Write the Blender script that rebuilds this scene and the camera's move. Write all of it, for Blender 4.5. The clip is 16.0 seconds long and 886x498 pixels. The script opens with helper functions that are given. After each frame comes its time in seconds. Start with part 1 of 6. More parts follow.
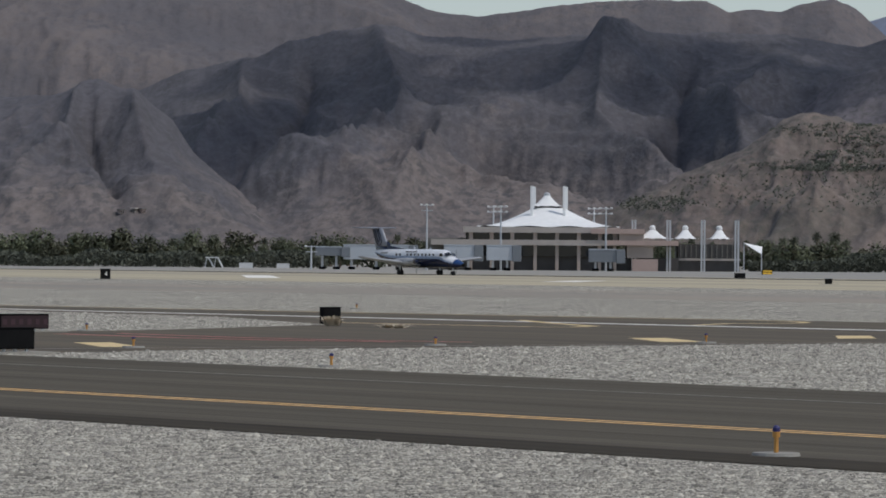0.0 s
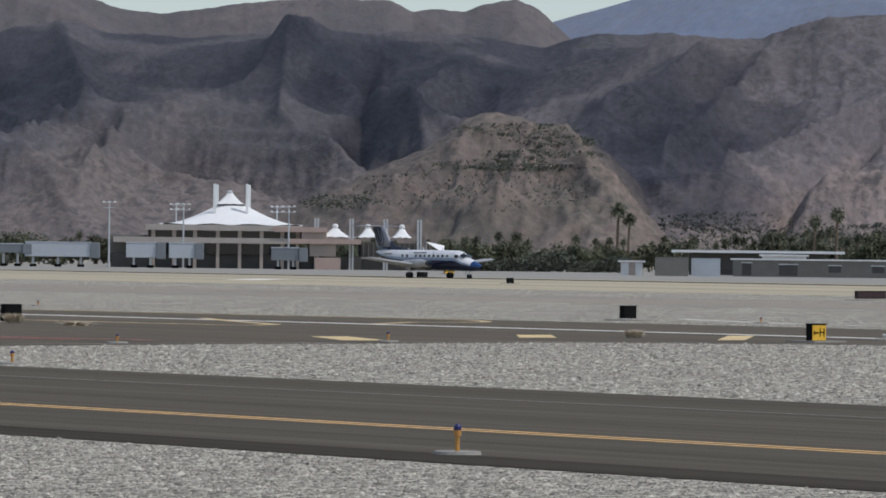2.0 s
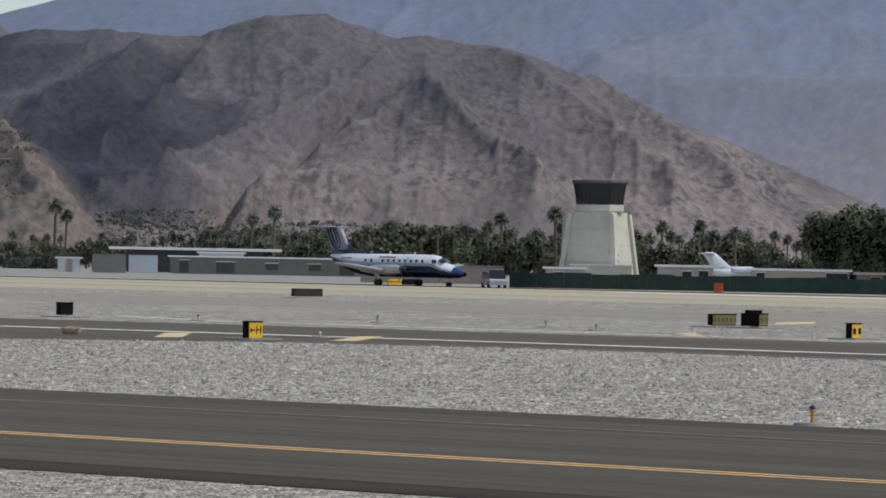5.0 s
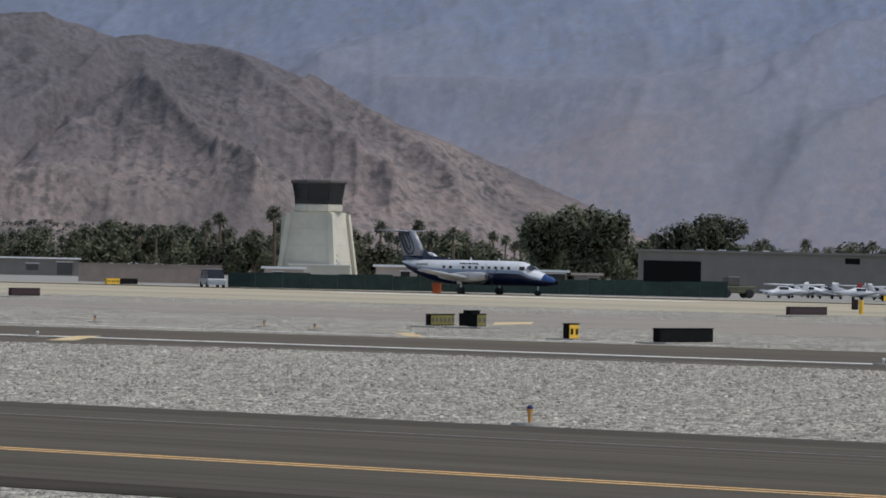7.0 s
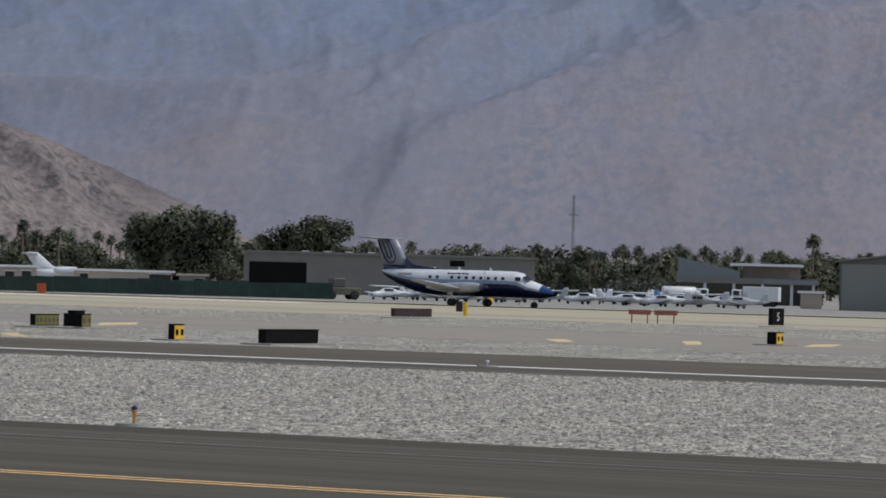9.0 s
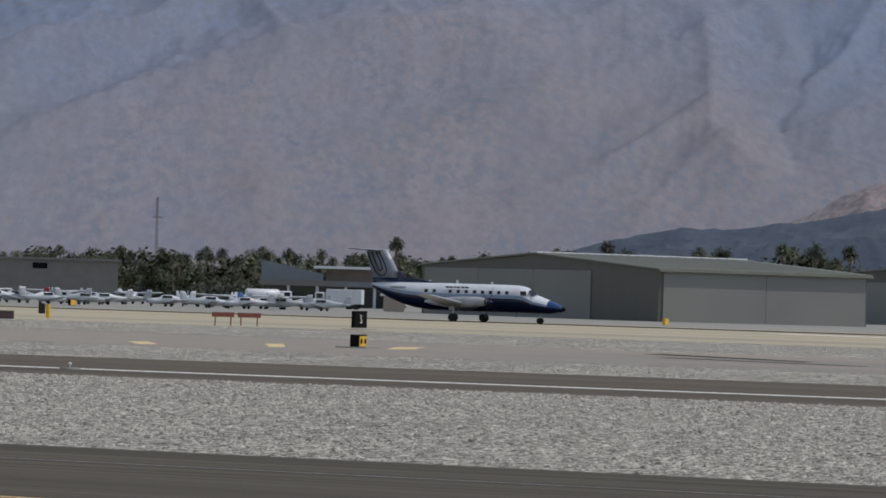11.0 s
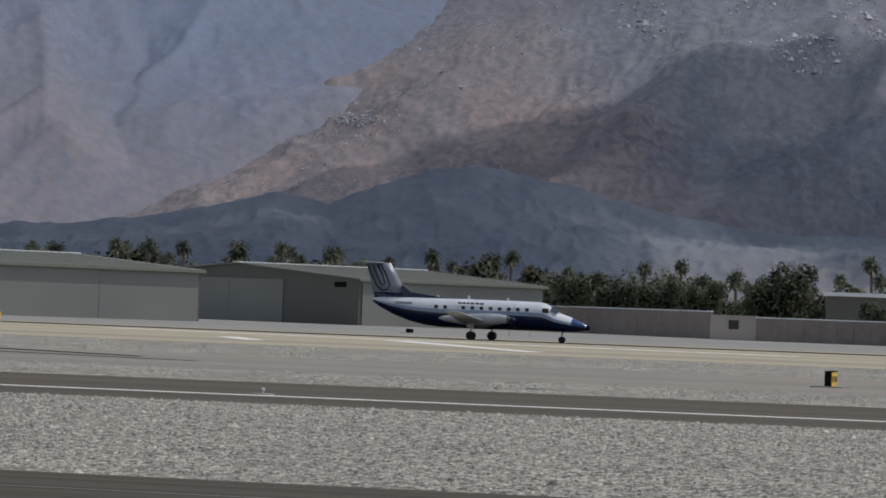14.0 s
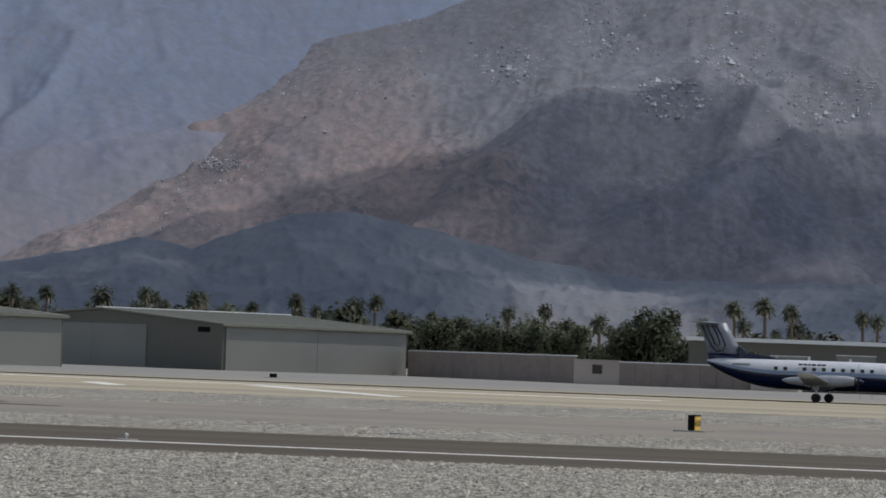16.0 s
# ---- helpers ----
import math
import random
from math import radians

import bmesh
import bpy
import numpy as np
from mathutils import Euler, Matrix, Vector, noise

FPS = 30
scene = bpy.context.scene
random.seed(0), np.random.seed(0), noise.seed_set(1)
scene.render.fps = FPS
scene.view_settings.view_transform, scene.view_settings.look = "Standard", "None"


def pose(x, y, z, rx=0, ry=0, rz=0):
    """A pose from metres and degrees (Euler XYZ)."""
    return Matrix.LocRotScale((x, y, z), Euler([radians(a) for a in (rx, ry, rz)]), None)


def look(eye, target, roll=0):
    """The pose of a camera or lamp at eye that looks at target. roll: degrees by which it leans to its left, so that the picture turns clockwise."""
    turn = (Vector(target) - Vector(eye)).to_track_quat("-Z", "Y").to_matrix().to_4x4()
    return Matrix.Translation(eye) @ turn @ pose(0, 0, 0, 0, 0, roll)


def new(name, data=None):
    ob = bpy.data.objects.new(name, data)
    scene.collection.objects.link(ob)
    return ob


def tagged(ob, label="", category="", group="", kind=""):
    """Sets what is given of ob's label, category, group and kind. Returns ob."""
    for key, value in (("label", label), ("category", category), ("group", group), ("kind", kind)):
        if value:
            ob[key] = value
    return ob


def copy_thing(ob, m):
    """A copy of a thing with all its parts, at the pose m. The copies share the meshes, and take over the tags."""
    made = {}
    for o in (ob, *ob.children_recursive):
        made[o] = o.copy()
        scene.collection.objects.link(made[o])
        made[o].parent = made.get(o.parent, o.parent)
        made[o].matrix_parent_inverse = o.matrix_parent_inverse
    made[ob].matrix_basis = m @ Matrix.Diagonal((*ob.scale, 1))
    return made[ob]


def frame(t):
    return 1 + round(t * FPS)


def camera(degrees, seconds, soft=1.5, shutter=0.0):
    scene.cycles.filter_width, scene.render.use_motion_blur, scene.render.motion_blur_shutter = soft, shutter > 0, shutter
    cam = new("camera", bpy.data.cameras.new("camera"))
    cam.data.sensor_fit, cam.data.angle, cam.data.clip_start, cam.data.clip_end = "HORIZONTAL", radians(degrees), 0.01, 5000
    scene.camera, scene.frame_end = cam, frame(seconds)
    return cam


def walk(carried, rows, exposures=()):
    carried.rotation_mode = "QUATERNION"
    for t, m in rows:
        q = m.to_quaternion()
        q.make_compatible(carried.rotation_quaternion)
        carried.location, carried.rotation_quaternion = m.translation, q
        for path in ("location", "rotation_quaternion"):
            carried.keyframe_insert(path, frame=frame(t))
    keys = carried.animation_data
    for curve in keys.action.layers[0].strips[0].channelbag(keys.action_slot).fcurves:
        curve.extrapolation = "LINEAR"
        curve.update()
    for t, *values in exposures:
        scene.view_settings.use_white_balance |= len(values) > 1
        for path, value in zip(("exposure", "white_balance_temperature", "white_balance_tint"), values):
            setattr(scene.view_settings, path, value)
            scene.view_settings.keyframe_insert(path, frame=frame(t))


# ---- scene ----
EYE = 2.547
PAN = [  # seconds, heading from the runway's normal, tilt, lean
    (0.0, -51.74, 0.092, 0.42), (0.5, -50.847, 0.071, 0.458), (1.0, -50.001, 0.074, 0.485), (1.5, -48.992, 0.102, 0.548),
    (2.0, -47.452, 0.11, 0.708), (2.5, -45.627, 0.08, 0.858), (3.0, -44.691, 0.035, 0.81), (3.5, -44.019, 0.039, 0.884),
    (4.0, -42.258, 0.101, 0.941), (4.5, -40.92, 0.157, 1.012), (5.0, -39.858, 0.186, 1.055), (5.2, -39.418, 0.209, 1.06),
    (7.3, -35.577, 0.248, 1.226), (7.5, -35.23, 0.247, 1.246), (8.0, -33.76, 0.326, 1.383), (8.5, -32.115, 0.347, 1.443),
    (9.0, -30.732, 0.397, 1.52), (9.2, -30.185, 0.402, 1.52), (11.3, -24.309, 0.578, 1.71), (11.5, -23.782, 0.563, 1.732),
    (12.0, -22.266, 0.621, 1.859), (12.5, -20.498, 0.693, 1.963), (13.0, -18.739, 0.731, 2.075), (13.5, -17.117, 0.79, 2.125),
    (14.0, -16.118, 0.801, 2.1), (14.5, -14.948, 0.873, 2.15), (15.0, -14.259, 0.869, 2.1), (15.5, -14.246, 1.244, 2.052),
    (16.0, -14.299, 1.471, 2.027),
]
cam = camera(11.9353, 16.0, soft=1.75)
walk(cam, [(t, pose(0, 0, EYE, 90 + tilt, 0, -head) @ pose(0, 0, 0, 0, 0, lean)) for t, head, tilt, lean in PAN],
     exposures=[(0.0, -0.38, 6320, 10), (1.5, -0.4, 6320, 10), (1.9, -0.22, 6300, 10), (3.0, -0.1, 6300, 10), (5.0, -0.15, 6300, 10), (8.0, -0.23, 6320, 10),
                (12.0, -0.34, 6380, 10), (16.0, -0.38, 6450, 10)])

# ---- light ----
SUN_AZ, SUN_EL = radians(60), radians(58)
world = bpy.data.worlds.new("sky")
scene.world = world
world.use_nodes = True
sky = world.node_tree.nodes.new("ShaderNodeTexSky")
sky.sky_type, sky.sun_disc = "NISHITA", False
sky.sun_elevation, sky.sun_rotation = SUN_EL, SUN_AZ
sky.air_density, sky.dust_density = 1.0, 0.7
sky.ozone_density = 2.0
pale = world.node_tree.nodes.new("ShaderNodeHueSaturation")  # a milky sky with thin cloud and dust
pale.inputs["Saturation"].default_value, pale.inputs["Value"].default_value = 0.7, 1.14
world.node_tree.links.new(sky.outputs[0], pale.inputs["Color"])
world.node_tree.links.new(pale.outputs[0], world.node_tree.nodes["Background"].inputs[0])
world.node_tree.nodes["Background"].inputs[1].default_value = 0.115
sun_dir = Vector((math.sin(SUN_AZ) * math.cos(SUN_EL), math.cos(SUN_AZ) * math.cos(SUN_EL), math.sin(SUN_EL)))
sun = new("sun", bpy.data.lights.new("sun", "SUN"))
sun.data.energy, sun.data.angle, sun.data.color = 2.5, radians(0.8), (1.0, 0.955, 0.905)
sun.matrix_basis = look(sun_dir * 100, (0, 0, 0))


# ---- materials ----
def material(name, base, rough=0.8, vary=0.25, scale=4.0, metal=0.0, second=None, second_scale=0.6, bump=0.0, bump_scale=60.0,
             stretch=(1, 1, 1), emit=0.0, island=0.0, each=0.0, spec=0.5, coords="Object", contrast=(0.42, 0.62), speckle=None, facing=None, cells=None, pale_tone=None, pale_span=(0.85, 1.45)):
    """Grain at one scale, blotches of a second colour at another, relief, and a spread from piece to piece."""
    m = bpy.data.materials.new(name)
    m.use_nodes = True
    n, link = m.node_tree.nodes, m.node_tree.links.new
    bsdf = n["Principled BSDF"]
    bsdf.inputs["Roughness"].default_value, bsdf.inputs["Metallic"].default_value = rough, metal
    bsdf.inputs["Specular IOR Level"].default_value = spec
    coord, mapping = n.new("ShaderNodeTexCoord"), n.new("ShaderNodeMapping")
    mapping.inputs["Scale"].default_value = stretch
    if facing is not None:  # slopes: the pattern runs long down the hill, which rises away along this heading
        mapping.vector_type = "TEXTURE"
        mapping.inputs["Rotation"].default_value = (0, 0, radians(-facing))
        mapping.inputs["Scale"].default_value = (1, 6.0, 1.0)
    link(coord.outputs[coords], mapping.inputs[0])

    def tex(s, detail=6):
        t = n.new("ShaderNodeTexNoise")
        t.inputs["Scale"].default_value, t.inputs["Detail"].default_value = s, detail
        t.inputs["Roughness"].default_value = 0.62
        link(mapping.outputs[0], t.inputs["Vector"])
        return t

    def mix(kind, fac, a, b):
        x = n.new("ShaderNodeMix")
        x.data_type, x.blend_type = "RGBA", kind
        for sock, val in ((x.inputs[0], fac), (x.inputs[6], a), (x.inputs[7], b)):
            if isinstance(val, (int, float)):
                sock.default_value = val
            elif isinstance(val, tuple):
                sock.default_value = (*val, 1)
            else:
                link(val, sock)
        return x.outputs[2]

    def ramp(src, lo, hi, a=0.0, b=1.0):
        r = n.new("ShaderNodeMapRange")
        r.inputs[1].default_value, r.inputs[2].default_value, r.inputs[3].default_value, r.inputs[4].default_value = lo, hi, a, b
        link(src, r.inputs[0])
        return r.outputs[0]

    colour = base
    if pale_tone:  # paler tone by mask: bare crests over scrub, and painted sunlit, less hazy ground
        tone_mask = n.new("ShaderNodeAttribute")
        tone_mask.attribute_name = "bare"
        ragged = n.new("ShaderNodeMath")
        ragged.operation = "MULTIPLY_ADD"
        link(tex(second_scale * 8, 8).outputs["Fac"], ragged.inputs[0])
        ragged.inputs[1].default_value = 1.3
        link(tone_mask.outputs["Fac"], ragged.inputs[2])
        colour = mix("MIX", ramp(ragged.outputs[0], *pale_span), base, pale_tone)
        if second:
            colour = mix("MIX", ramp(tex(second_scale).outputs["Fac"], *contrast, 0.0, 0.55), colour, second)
    elif second:
        colour = mix("MIX", ramp(tex(second_scale).outputs["Fac"], *contrast), base, second)
    grain = ramp(tex(scale).outputs["Fac"], 0.25, 0.75, 1 - vary, 1 + vary)
    grey = n.new("ShaderNodeCombineColor")
    for i in range(3):
        link(grain, grey.inputs[i])
    colour = mix("MULTIPLY", 1.0, colour, grey.outputs[0])
    if speckle:  # scrub and loose rock: spots of another colour in drifts
        spots = ramp(tex(speckle[0], 8).outputs["Fac"], 0.47, 0.6)
        drift = ramp(tex(speckle[0] * 0.13, 3).outputs["Fac"], 0.35, 0.65, 0.25, 1.0)
        both = n.new("ShaderNodeMath")
        both.operation = "MULTIPLY"
        link(spots, both.inputs[0])
        link(drift, both.inputs[1])
        colour = mix("MIX", both.outputs[0], colour, speckle[1])
    if cells:  # packed stones: each cell a shade of its own, with dark joints
        cell = n.new("ShaderNodeTexVoronoi")
        cell.inputs["Scale"].default_value = cells[0]
        link(mapping.outputs[0], cell.inputs["Vector"])
        tone = n.new("ShaderNodeSeparateColor")
        link(cell.outputs["Color"], tone.inputs[0])
        shade = n.new("ShaderNodeCombineColor")
        shades = ramp(tone.outputs[0], 0.0, 1.0, cells[1], cells[2])
        for i in range(3):
            link(shades, shade.inputs[i])
        colour = mix("MULTIPLY", 1.0, colour, shade.outputs[0])
    spread = None
    if island:
        spread = (n.new("ShaderNodeNewGeometry").outputs["Random Per Island"], island)
    elif each:
        spread = (n.new("ShaderNodeObjectInfo").outputs["Random"], each)
    if spread:
        r = ramp(spread[0], 0, 1, 1 - spread[1], 1 + spread[1])
        g2 = n.new("ShaderNodeCombineColor")
        for i in range(3):
            link(r, g2.inputs[i])
        colour = mix("MULTIPLY", 1.0, colour, g2.outputs[0])
    link(colour, bsdf.inputs["Base Color"])
    if bump:
        b = n.new("ShaderNodeBump")
        b.inputs["Strength"].default_value, b.inputs["Distance"].default_value = bump, 1.0 / bump_scale
        link(tex(bump_scale).outputs["Fac"], b.inputs["Height"])
        link(b.outputs[0], bsdf.inputs["Normal"])
    if emit:
        link(colour, bsdf.inputs["Emission Color"])
        bsdf.inputs["Emission Strength"].default_value = emit
    return m


GRAVEL = material("desert_gravel", (0.37, 0.345, 0.285), 0.95, 0.4, 9.0, second=(0.29, 0.268, 0.225), second_scale=0.25, bump=1.0, bump_scale=14.0, speckle=(11.0, (0.15, 0.14, 0.12)), stretch=(1, 0.35, 1), cells=(11.0, 0.25, 2.0), spec=0.1)
STONE = material("loose_stone", (0.41, 0.385, 0.32), 0.9, 0.25, 9.0, second=(0.2, 0.186, 0.162), second_scale=3.0, island=0.6)
DIRT = material("packed_dirt", (0.315, 0.275, 0.225), 0.95, 0.2, 1.5, second=(0.265, 0.245, 0.21), second_scale=0.08, stretch=(0.3, 1, 1), spec=0.1)
ASPHALT = material("asphalt", (0.078, 0.069, 0.053), 0.9, 0.25, 2.0, second=(0.118, 0.102, 0.077), second_scale=0.5, stretch=(0.02, 1.3, 1), bump=0.3, bump_scale=25, spec=0.08, contrast=(0.35, 0.68))
ASPHALT_DARK = material("dark_asphalt_edge", (0.05, 0.042, 0.031), 0.95, 0.4, 1.5, stretch=(0.05, 1, 1), spec=0.08)
ASPHALT_OLD = material("worn_asphalt", (0.138, 0.115, 0.085), 0.92, 0.25, 1.5, second=(0.096, 0.084, 0.067), second_scale=0.3, stretch=(0.03, 1, 1), spec=0.08, contrast=(0.35, 0.68))
RUNWAY = material("runway_surface", (0.46, 0.4, 0.28), 0.92, 0.15, 0.8, second=(0.35, 0.315, 0.24), second_scale=0.06, stretch=(0.05, 1, 1), spec=0.1)
CONCRETE = material("apron_concrete", (0.32, 0.3, 0.255), 0.9, 0.15, 0.6, second=(0.28, 0.275, 0.26), second_scale=0.05, stretch=(0.1, 1, 1), spec=0.1)
RUBBER = material("tyre_marks", (0.05, 0.047, 0.043), 0.95, 0.3, 0.5, stretch=(0.1, 1, 1), spec=0.0)
YELLOW = material("yellow_paint", (0.85, 0.5, 0.17), 0.7, 0.2, 3.0, second=(0.72, 0.46, 0.2), second_scale=0.8)
PALE_YELLOW = material("faded_yellow_paint", (0.66, 0.5, 0.25), 0.8, 0.2, 3.0)
WHITE_LINE = material("white_paint", (0.8, 0.77, 0.69), 0.7, 0.15, 3.0)
RED_LINE = material("red_paint", (0.45, 0.16, 0.13), 0.8, 0.3, 2.0)
FAINT_LINE = material("faint_paint", (0.24, 0.225, 0.2), 0.85, 0.3, 2.0)
ROCK_NEAR = material("brown_hill_rock", (0.122, 0.107, 0.113), 0.95, 0.3, 0.28, second=(0.075, 0.068, 0.068), second_scale=0.011, bump=0.3, bump_scale=0.25, contrast=(0.45, 0.66), speckle=(0.22, (0.068, 0.062, 0.06)), facing=-43, pale_tone=(0.238, 0.19, 0.17))
# dark base stands partly for cloud shade, the paler tone for sunlit ground
ROCK_DARK = material("shade_darkened_hill_rock", (0.086, 0.08, 0.088), 0.95, 0.34, 0.26, second=(0.068, 0.062, 0.066), second_scale=0.012, bump=0.3, bump_scale=0.25, contrast=(0.45, 0.66), speckle=(0.25, (0.06, 0.056, 0.057)), facing=-51, pale_tone=(0.168, 0.139, 0.124))
ROCK_HOUSE = material("tan_foothill_rock", (0.132, 0.104, 0.09), 0.95, 0.34, 0.3, second=(0.09, 0.085, 0.066), second_scale=0.02, bump=0.3, bump_scale=0.3, contrast=(0.45, 0.62), speckle=(0.28, (0.075, 0.07, 0.056)), facing=-47, pale_tone=(0.198, 0.152, 0.124))
ROCK_BACK = material("back_range_rock", (0.112, 0.1, 0.102), 0.95, 0.3, 0.16, second=(0.078, 0.074, 0.081), second_scale=0.008, bump=0.3, bump_scale=0.15, speckle=(0.16, (0.082, 0.076, 0.08)), facing=-52, pale_tone=(0.19, 0.155, 0.135))
# blue-grey base holds the haze of distance; pinkish tone is thinner haze below
ROCK_FAR = material("hazed_far_range_rock", (0.172, 0.208, 0.29), 0.95, 0.13, 0.14, second=(0.15, 0.17, 0.215), second_scale=0.005, bump=0.06, bump_scale=0.1, contrast=(0.42, 0.7), speckle=(0.12, (0.168, 0.18, 0.22)), facing=-28, pale_tone=(0.242, 0.216, 0.227), pale_span=(0.5, 1.75))
# blue-grey base and blotches hold haze and cloud shade; pinkish tone is sunlit
ROCK_RIGHT = material("granite_slope", (0.19, 0.196, 0.222), 0.95, 0.26, 0.16, second=(0.15, 0.148, 0.165), second_scale=0.007, bump=0.15, bump_scale=0.15, contrast=(0.45, 0.66), speckle=(0.15, (0.135, 0.13, 0.142)), facing=-16, pale_tone=(0.268, 0.211, 0.196), pale_span=(0.7, 1.6))
# blue-grey colour takes in haze and cloud shade; tan tone is sunlit ground
ROCK_FOOT = material("shade_tinted_foothill_rock", (0.178, 0.193, 0.218), 0.95, 0.2, 0.2, second=(0.15, 0.163, 0.186), second_scale=0.009, bump=0.2, bump_scale=0.2, contrast=(0.45, 0.66), speckle=(0.2, (0.14, 0.15, 0.17)), facing=-16, pale_tone=(0.225, 0.19, 0.175))


# ---- building helpers ----
def finish(bm, mesh_name, mats, smooth=False):
    me = bpy.data.meshes.new(mesh_name)
    bmesh.ops.recalc_face_normals(bm, faces=bm.faces)
    bm.to_mesh(me)
    bm.free()
    for m in mats if isinstance(mats, (list, tuple)) else [mats]:
        me.materials.append(m)
    if smooth:
        me.polygons.foreach_set("use_smooth", [True] * len(me.polygons))
    return me


def part(name, bm, mat, parent, label="", smooth=False, m=None):
    ob = new(name, finish(bm, name, mat, smooth))
    ob.parent = parent
    if m is not None:
        ob.matrix_basis = m
    return tagged(ob, label)


def thing(name, label, category, m, group="", kind=""):
    ob = new(name)
    ob.empty_display_size = 0.3
    ob.matrix_basis = m
    return tagged(ob, label, category, group, kind)


def box(bm, x0, x1, y0, y1, z0, z1, bevel=0.0):
    c = [bm.verts.new((x, y, z)) for z in (z0, z1) for y in (y0, y1) for x in (x0, x1)]
    fs = [bm.faces.new([c[i] for i in f]) for f in ((0, 2, 3, 1), (4, 5, 7, 6), (0, 1, 5, 4), (2, 6, 7, 3), (0, 4, 6, 2), (1, 3, 7, 5))]
    if bevel:
        bmesh.ops.bevel(bm, geom=list({e for f in fs for e in f.edges}), offset=bevel, segments=1, affect="EDGES")
    return bm


def boxes(*bs, bevel=0.0):
    bm = bmesh.new()
    for b in bs:
        box(bm, *b, bevel=bevel)
    return bm


def tube(bm, path, radii, sides=10, cap=True):
    """A round tube through the points of path."""
    rings = []
    for i, p in enumerate(path):
        a, b = Vector(path[max(i - 1, 0)]), Vector(path[min(i + 1, len(path) - 1)])
        q = (b - a).to_track_quat("Z", "Y")
        r = radii[i] if isinstance(radii, (list, tuple)) else radii
        rings.append([bm.verts.new(Vector(p) + q @ Vector((r * math.cos(k * math.tau / sides), r * math.sin(k * math.tau / sides), 0))) for k in range(sides)])
    for a, b in zip(rings, rings[1:]):
        for k in range(sides):
            bm.faces.new((a[k], a[(k + 1) % sides], b[(k + 1) % sides], b[k]))
    if cap:
        bm.faces.new(rings[0][::-1])
        bm.faces.new(rings[-1])
    return bm


def slab(bm, outline, z0, z1):
    """A flat piece with the outline (x, y), from z0 up to z1."""
    lo, hi = [bm.verts.new((x, y, z0)) for x, y in outline], [bm.verts.new((x, y, z1)) for x, y in outline]
    bm.faces.new(hi)
    for i in range(len(outline)):
        j = (i + 1) % len(outline)
        bm.faces.new((lo[i], lo[j], hi[j], hi[i]))
    return bm


def ground_pose(az, dist, turn=0.0):
    """A place on the ground by heading and distance from the origin; local x runs to the right, y away."""
    a = radians(az)
    return pose(dist * math.sin(a), dist * math.cos(a), 0, 0, 0, -az + turn)


# ---- ground and pavements ----
def sheet(name, outlines, z, mat, label, kind="structure", category="ground", thick=0.0):
    bm = bmesh.new()
    for o in outlines:
        if thick:
            slab(bm, o, z - thick, z)
        else:
            bm.faces.new([bm.verts.new((x, y, z)) for x, y in o])
    ob = new(name, finish(bm, name, mat))
    return tagged(ob, label, category, kind=kind)


def band(x0, x1, y0, y1, s=0.0):
    return [(x0, y0 + s * x0), (x1, y0 + s * x1), (x1, y1 + s * x1), (x0, y1 + s * x0)]


def strip_line(points, w):
    """A painted line through points, w wide across y."""
    return [(x, y - w / 2) for x, y in points] + [(x, y + w / 2) for x, y in reversed(points)]


sheet("ground", [[(-5000, -3000), (4000, -3000), (4000, 5000), (-5000, 5000)]], 0.0, GRAVEL, "pale grey desert gravel reaching the mountains")
sheet("taxiway", [band(-420, 160, 35.4, 56.6)], 0.008, ASPHALT, "dark asphalt taxiway with a yellow centre line", category="taxiway", thick=0.2)
sheet("taxiway_shoulder", [band(-420, 160, 35.4, 37.0)], 0.012, ASPHALT_DARK, "darker strip along the near edge of the taxiway", category="marking")
sheet("taxiway_edge_line", [band(-420, 160, 52.0, 52.12)], 0.012, FAINT_LINE, "thin worn line along the dark taxiway", category="marking")
sheet("taxiway_centre_line", [band(-420, 160, 42.34, 42.52, 0.0034), band(-420, 160, 42.74, 42.92, 0.0034)], 0.012, YELLOW, "double yellow centre line on dark asphalt", category="marking")
CROSS = [(-480, 83), (-200, 99), (-172, 101.5), (-140, 99), (-124, 92.5), (-117, 80), (-114, 66), (-113, 56.6), (-90, 56.6), (-92, 63), (-92.5, 78),
         (-92, 90.5), (-87, 97.5), (-79, 100.2), (0, 101), (200, 102), (200, 136), (30, 130), (-36, 127.5), (-75, 125), (-122, 119.5), (-173, 110), (-480, 92)]
sheet("cross_taxiway", [CROSS], 0.004, ASPHALT_OLD, "worn asphalt strip with white edge line and a branch", category="taxiway", thick=0.2)
EDGE = [(-480, 86), (-190, 101.5), (-116, 105.4), (-90, 106.8), (-54, 108), (-20, 109.9), (40, 111), (200, 113)]
sheet("strip_edge_line", [strip_line(EDGE, 1.0)], 0.008, WHITE_LINE, "white edge line on the worn strip", category="marking")
sheet("service_road", [[(-420, 150), (-150, 172), (-70, 147), (200, 153), (200, 205), (-40, 190), (-76, 188), (-150, 207), (-420, 205)]], 0.004, DIRT, "brownish packed dirt strip between gravel bands", category="road")
sheet("runway", [band(-1500, 500, 238, 363)], 0.008, RUNWAY, "pale tan main runway", category="runway", thick=0.2)
EDGE_BAND = [(-1500, 360, 374), (-450, 346, 358), (-100, 335, 346), (500, 331, 341)]
sheet("runway_far_edge", [[(a[0], a[1]), (b[0], b[1]), (b[0], b[2]), (a[0], a[2])] for a, b in zip(EDGE_BAND, EDGE_BAND[1:])], 0.02, RUBBER, "dark rubber-streaked band along the runway", category="marking")
sheet("apron", [[(-1500, 351), (500, 351), (500, 600), (-150, 600), (-700, 700), (-1500, 700)]], 0.004, CONCRETE, "light concrete apron before the hangars", category="apron", thick=0.2)


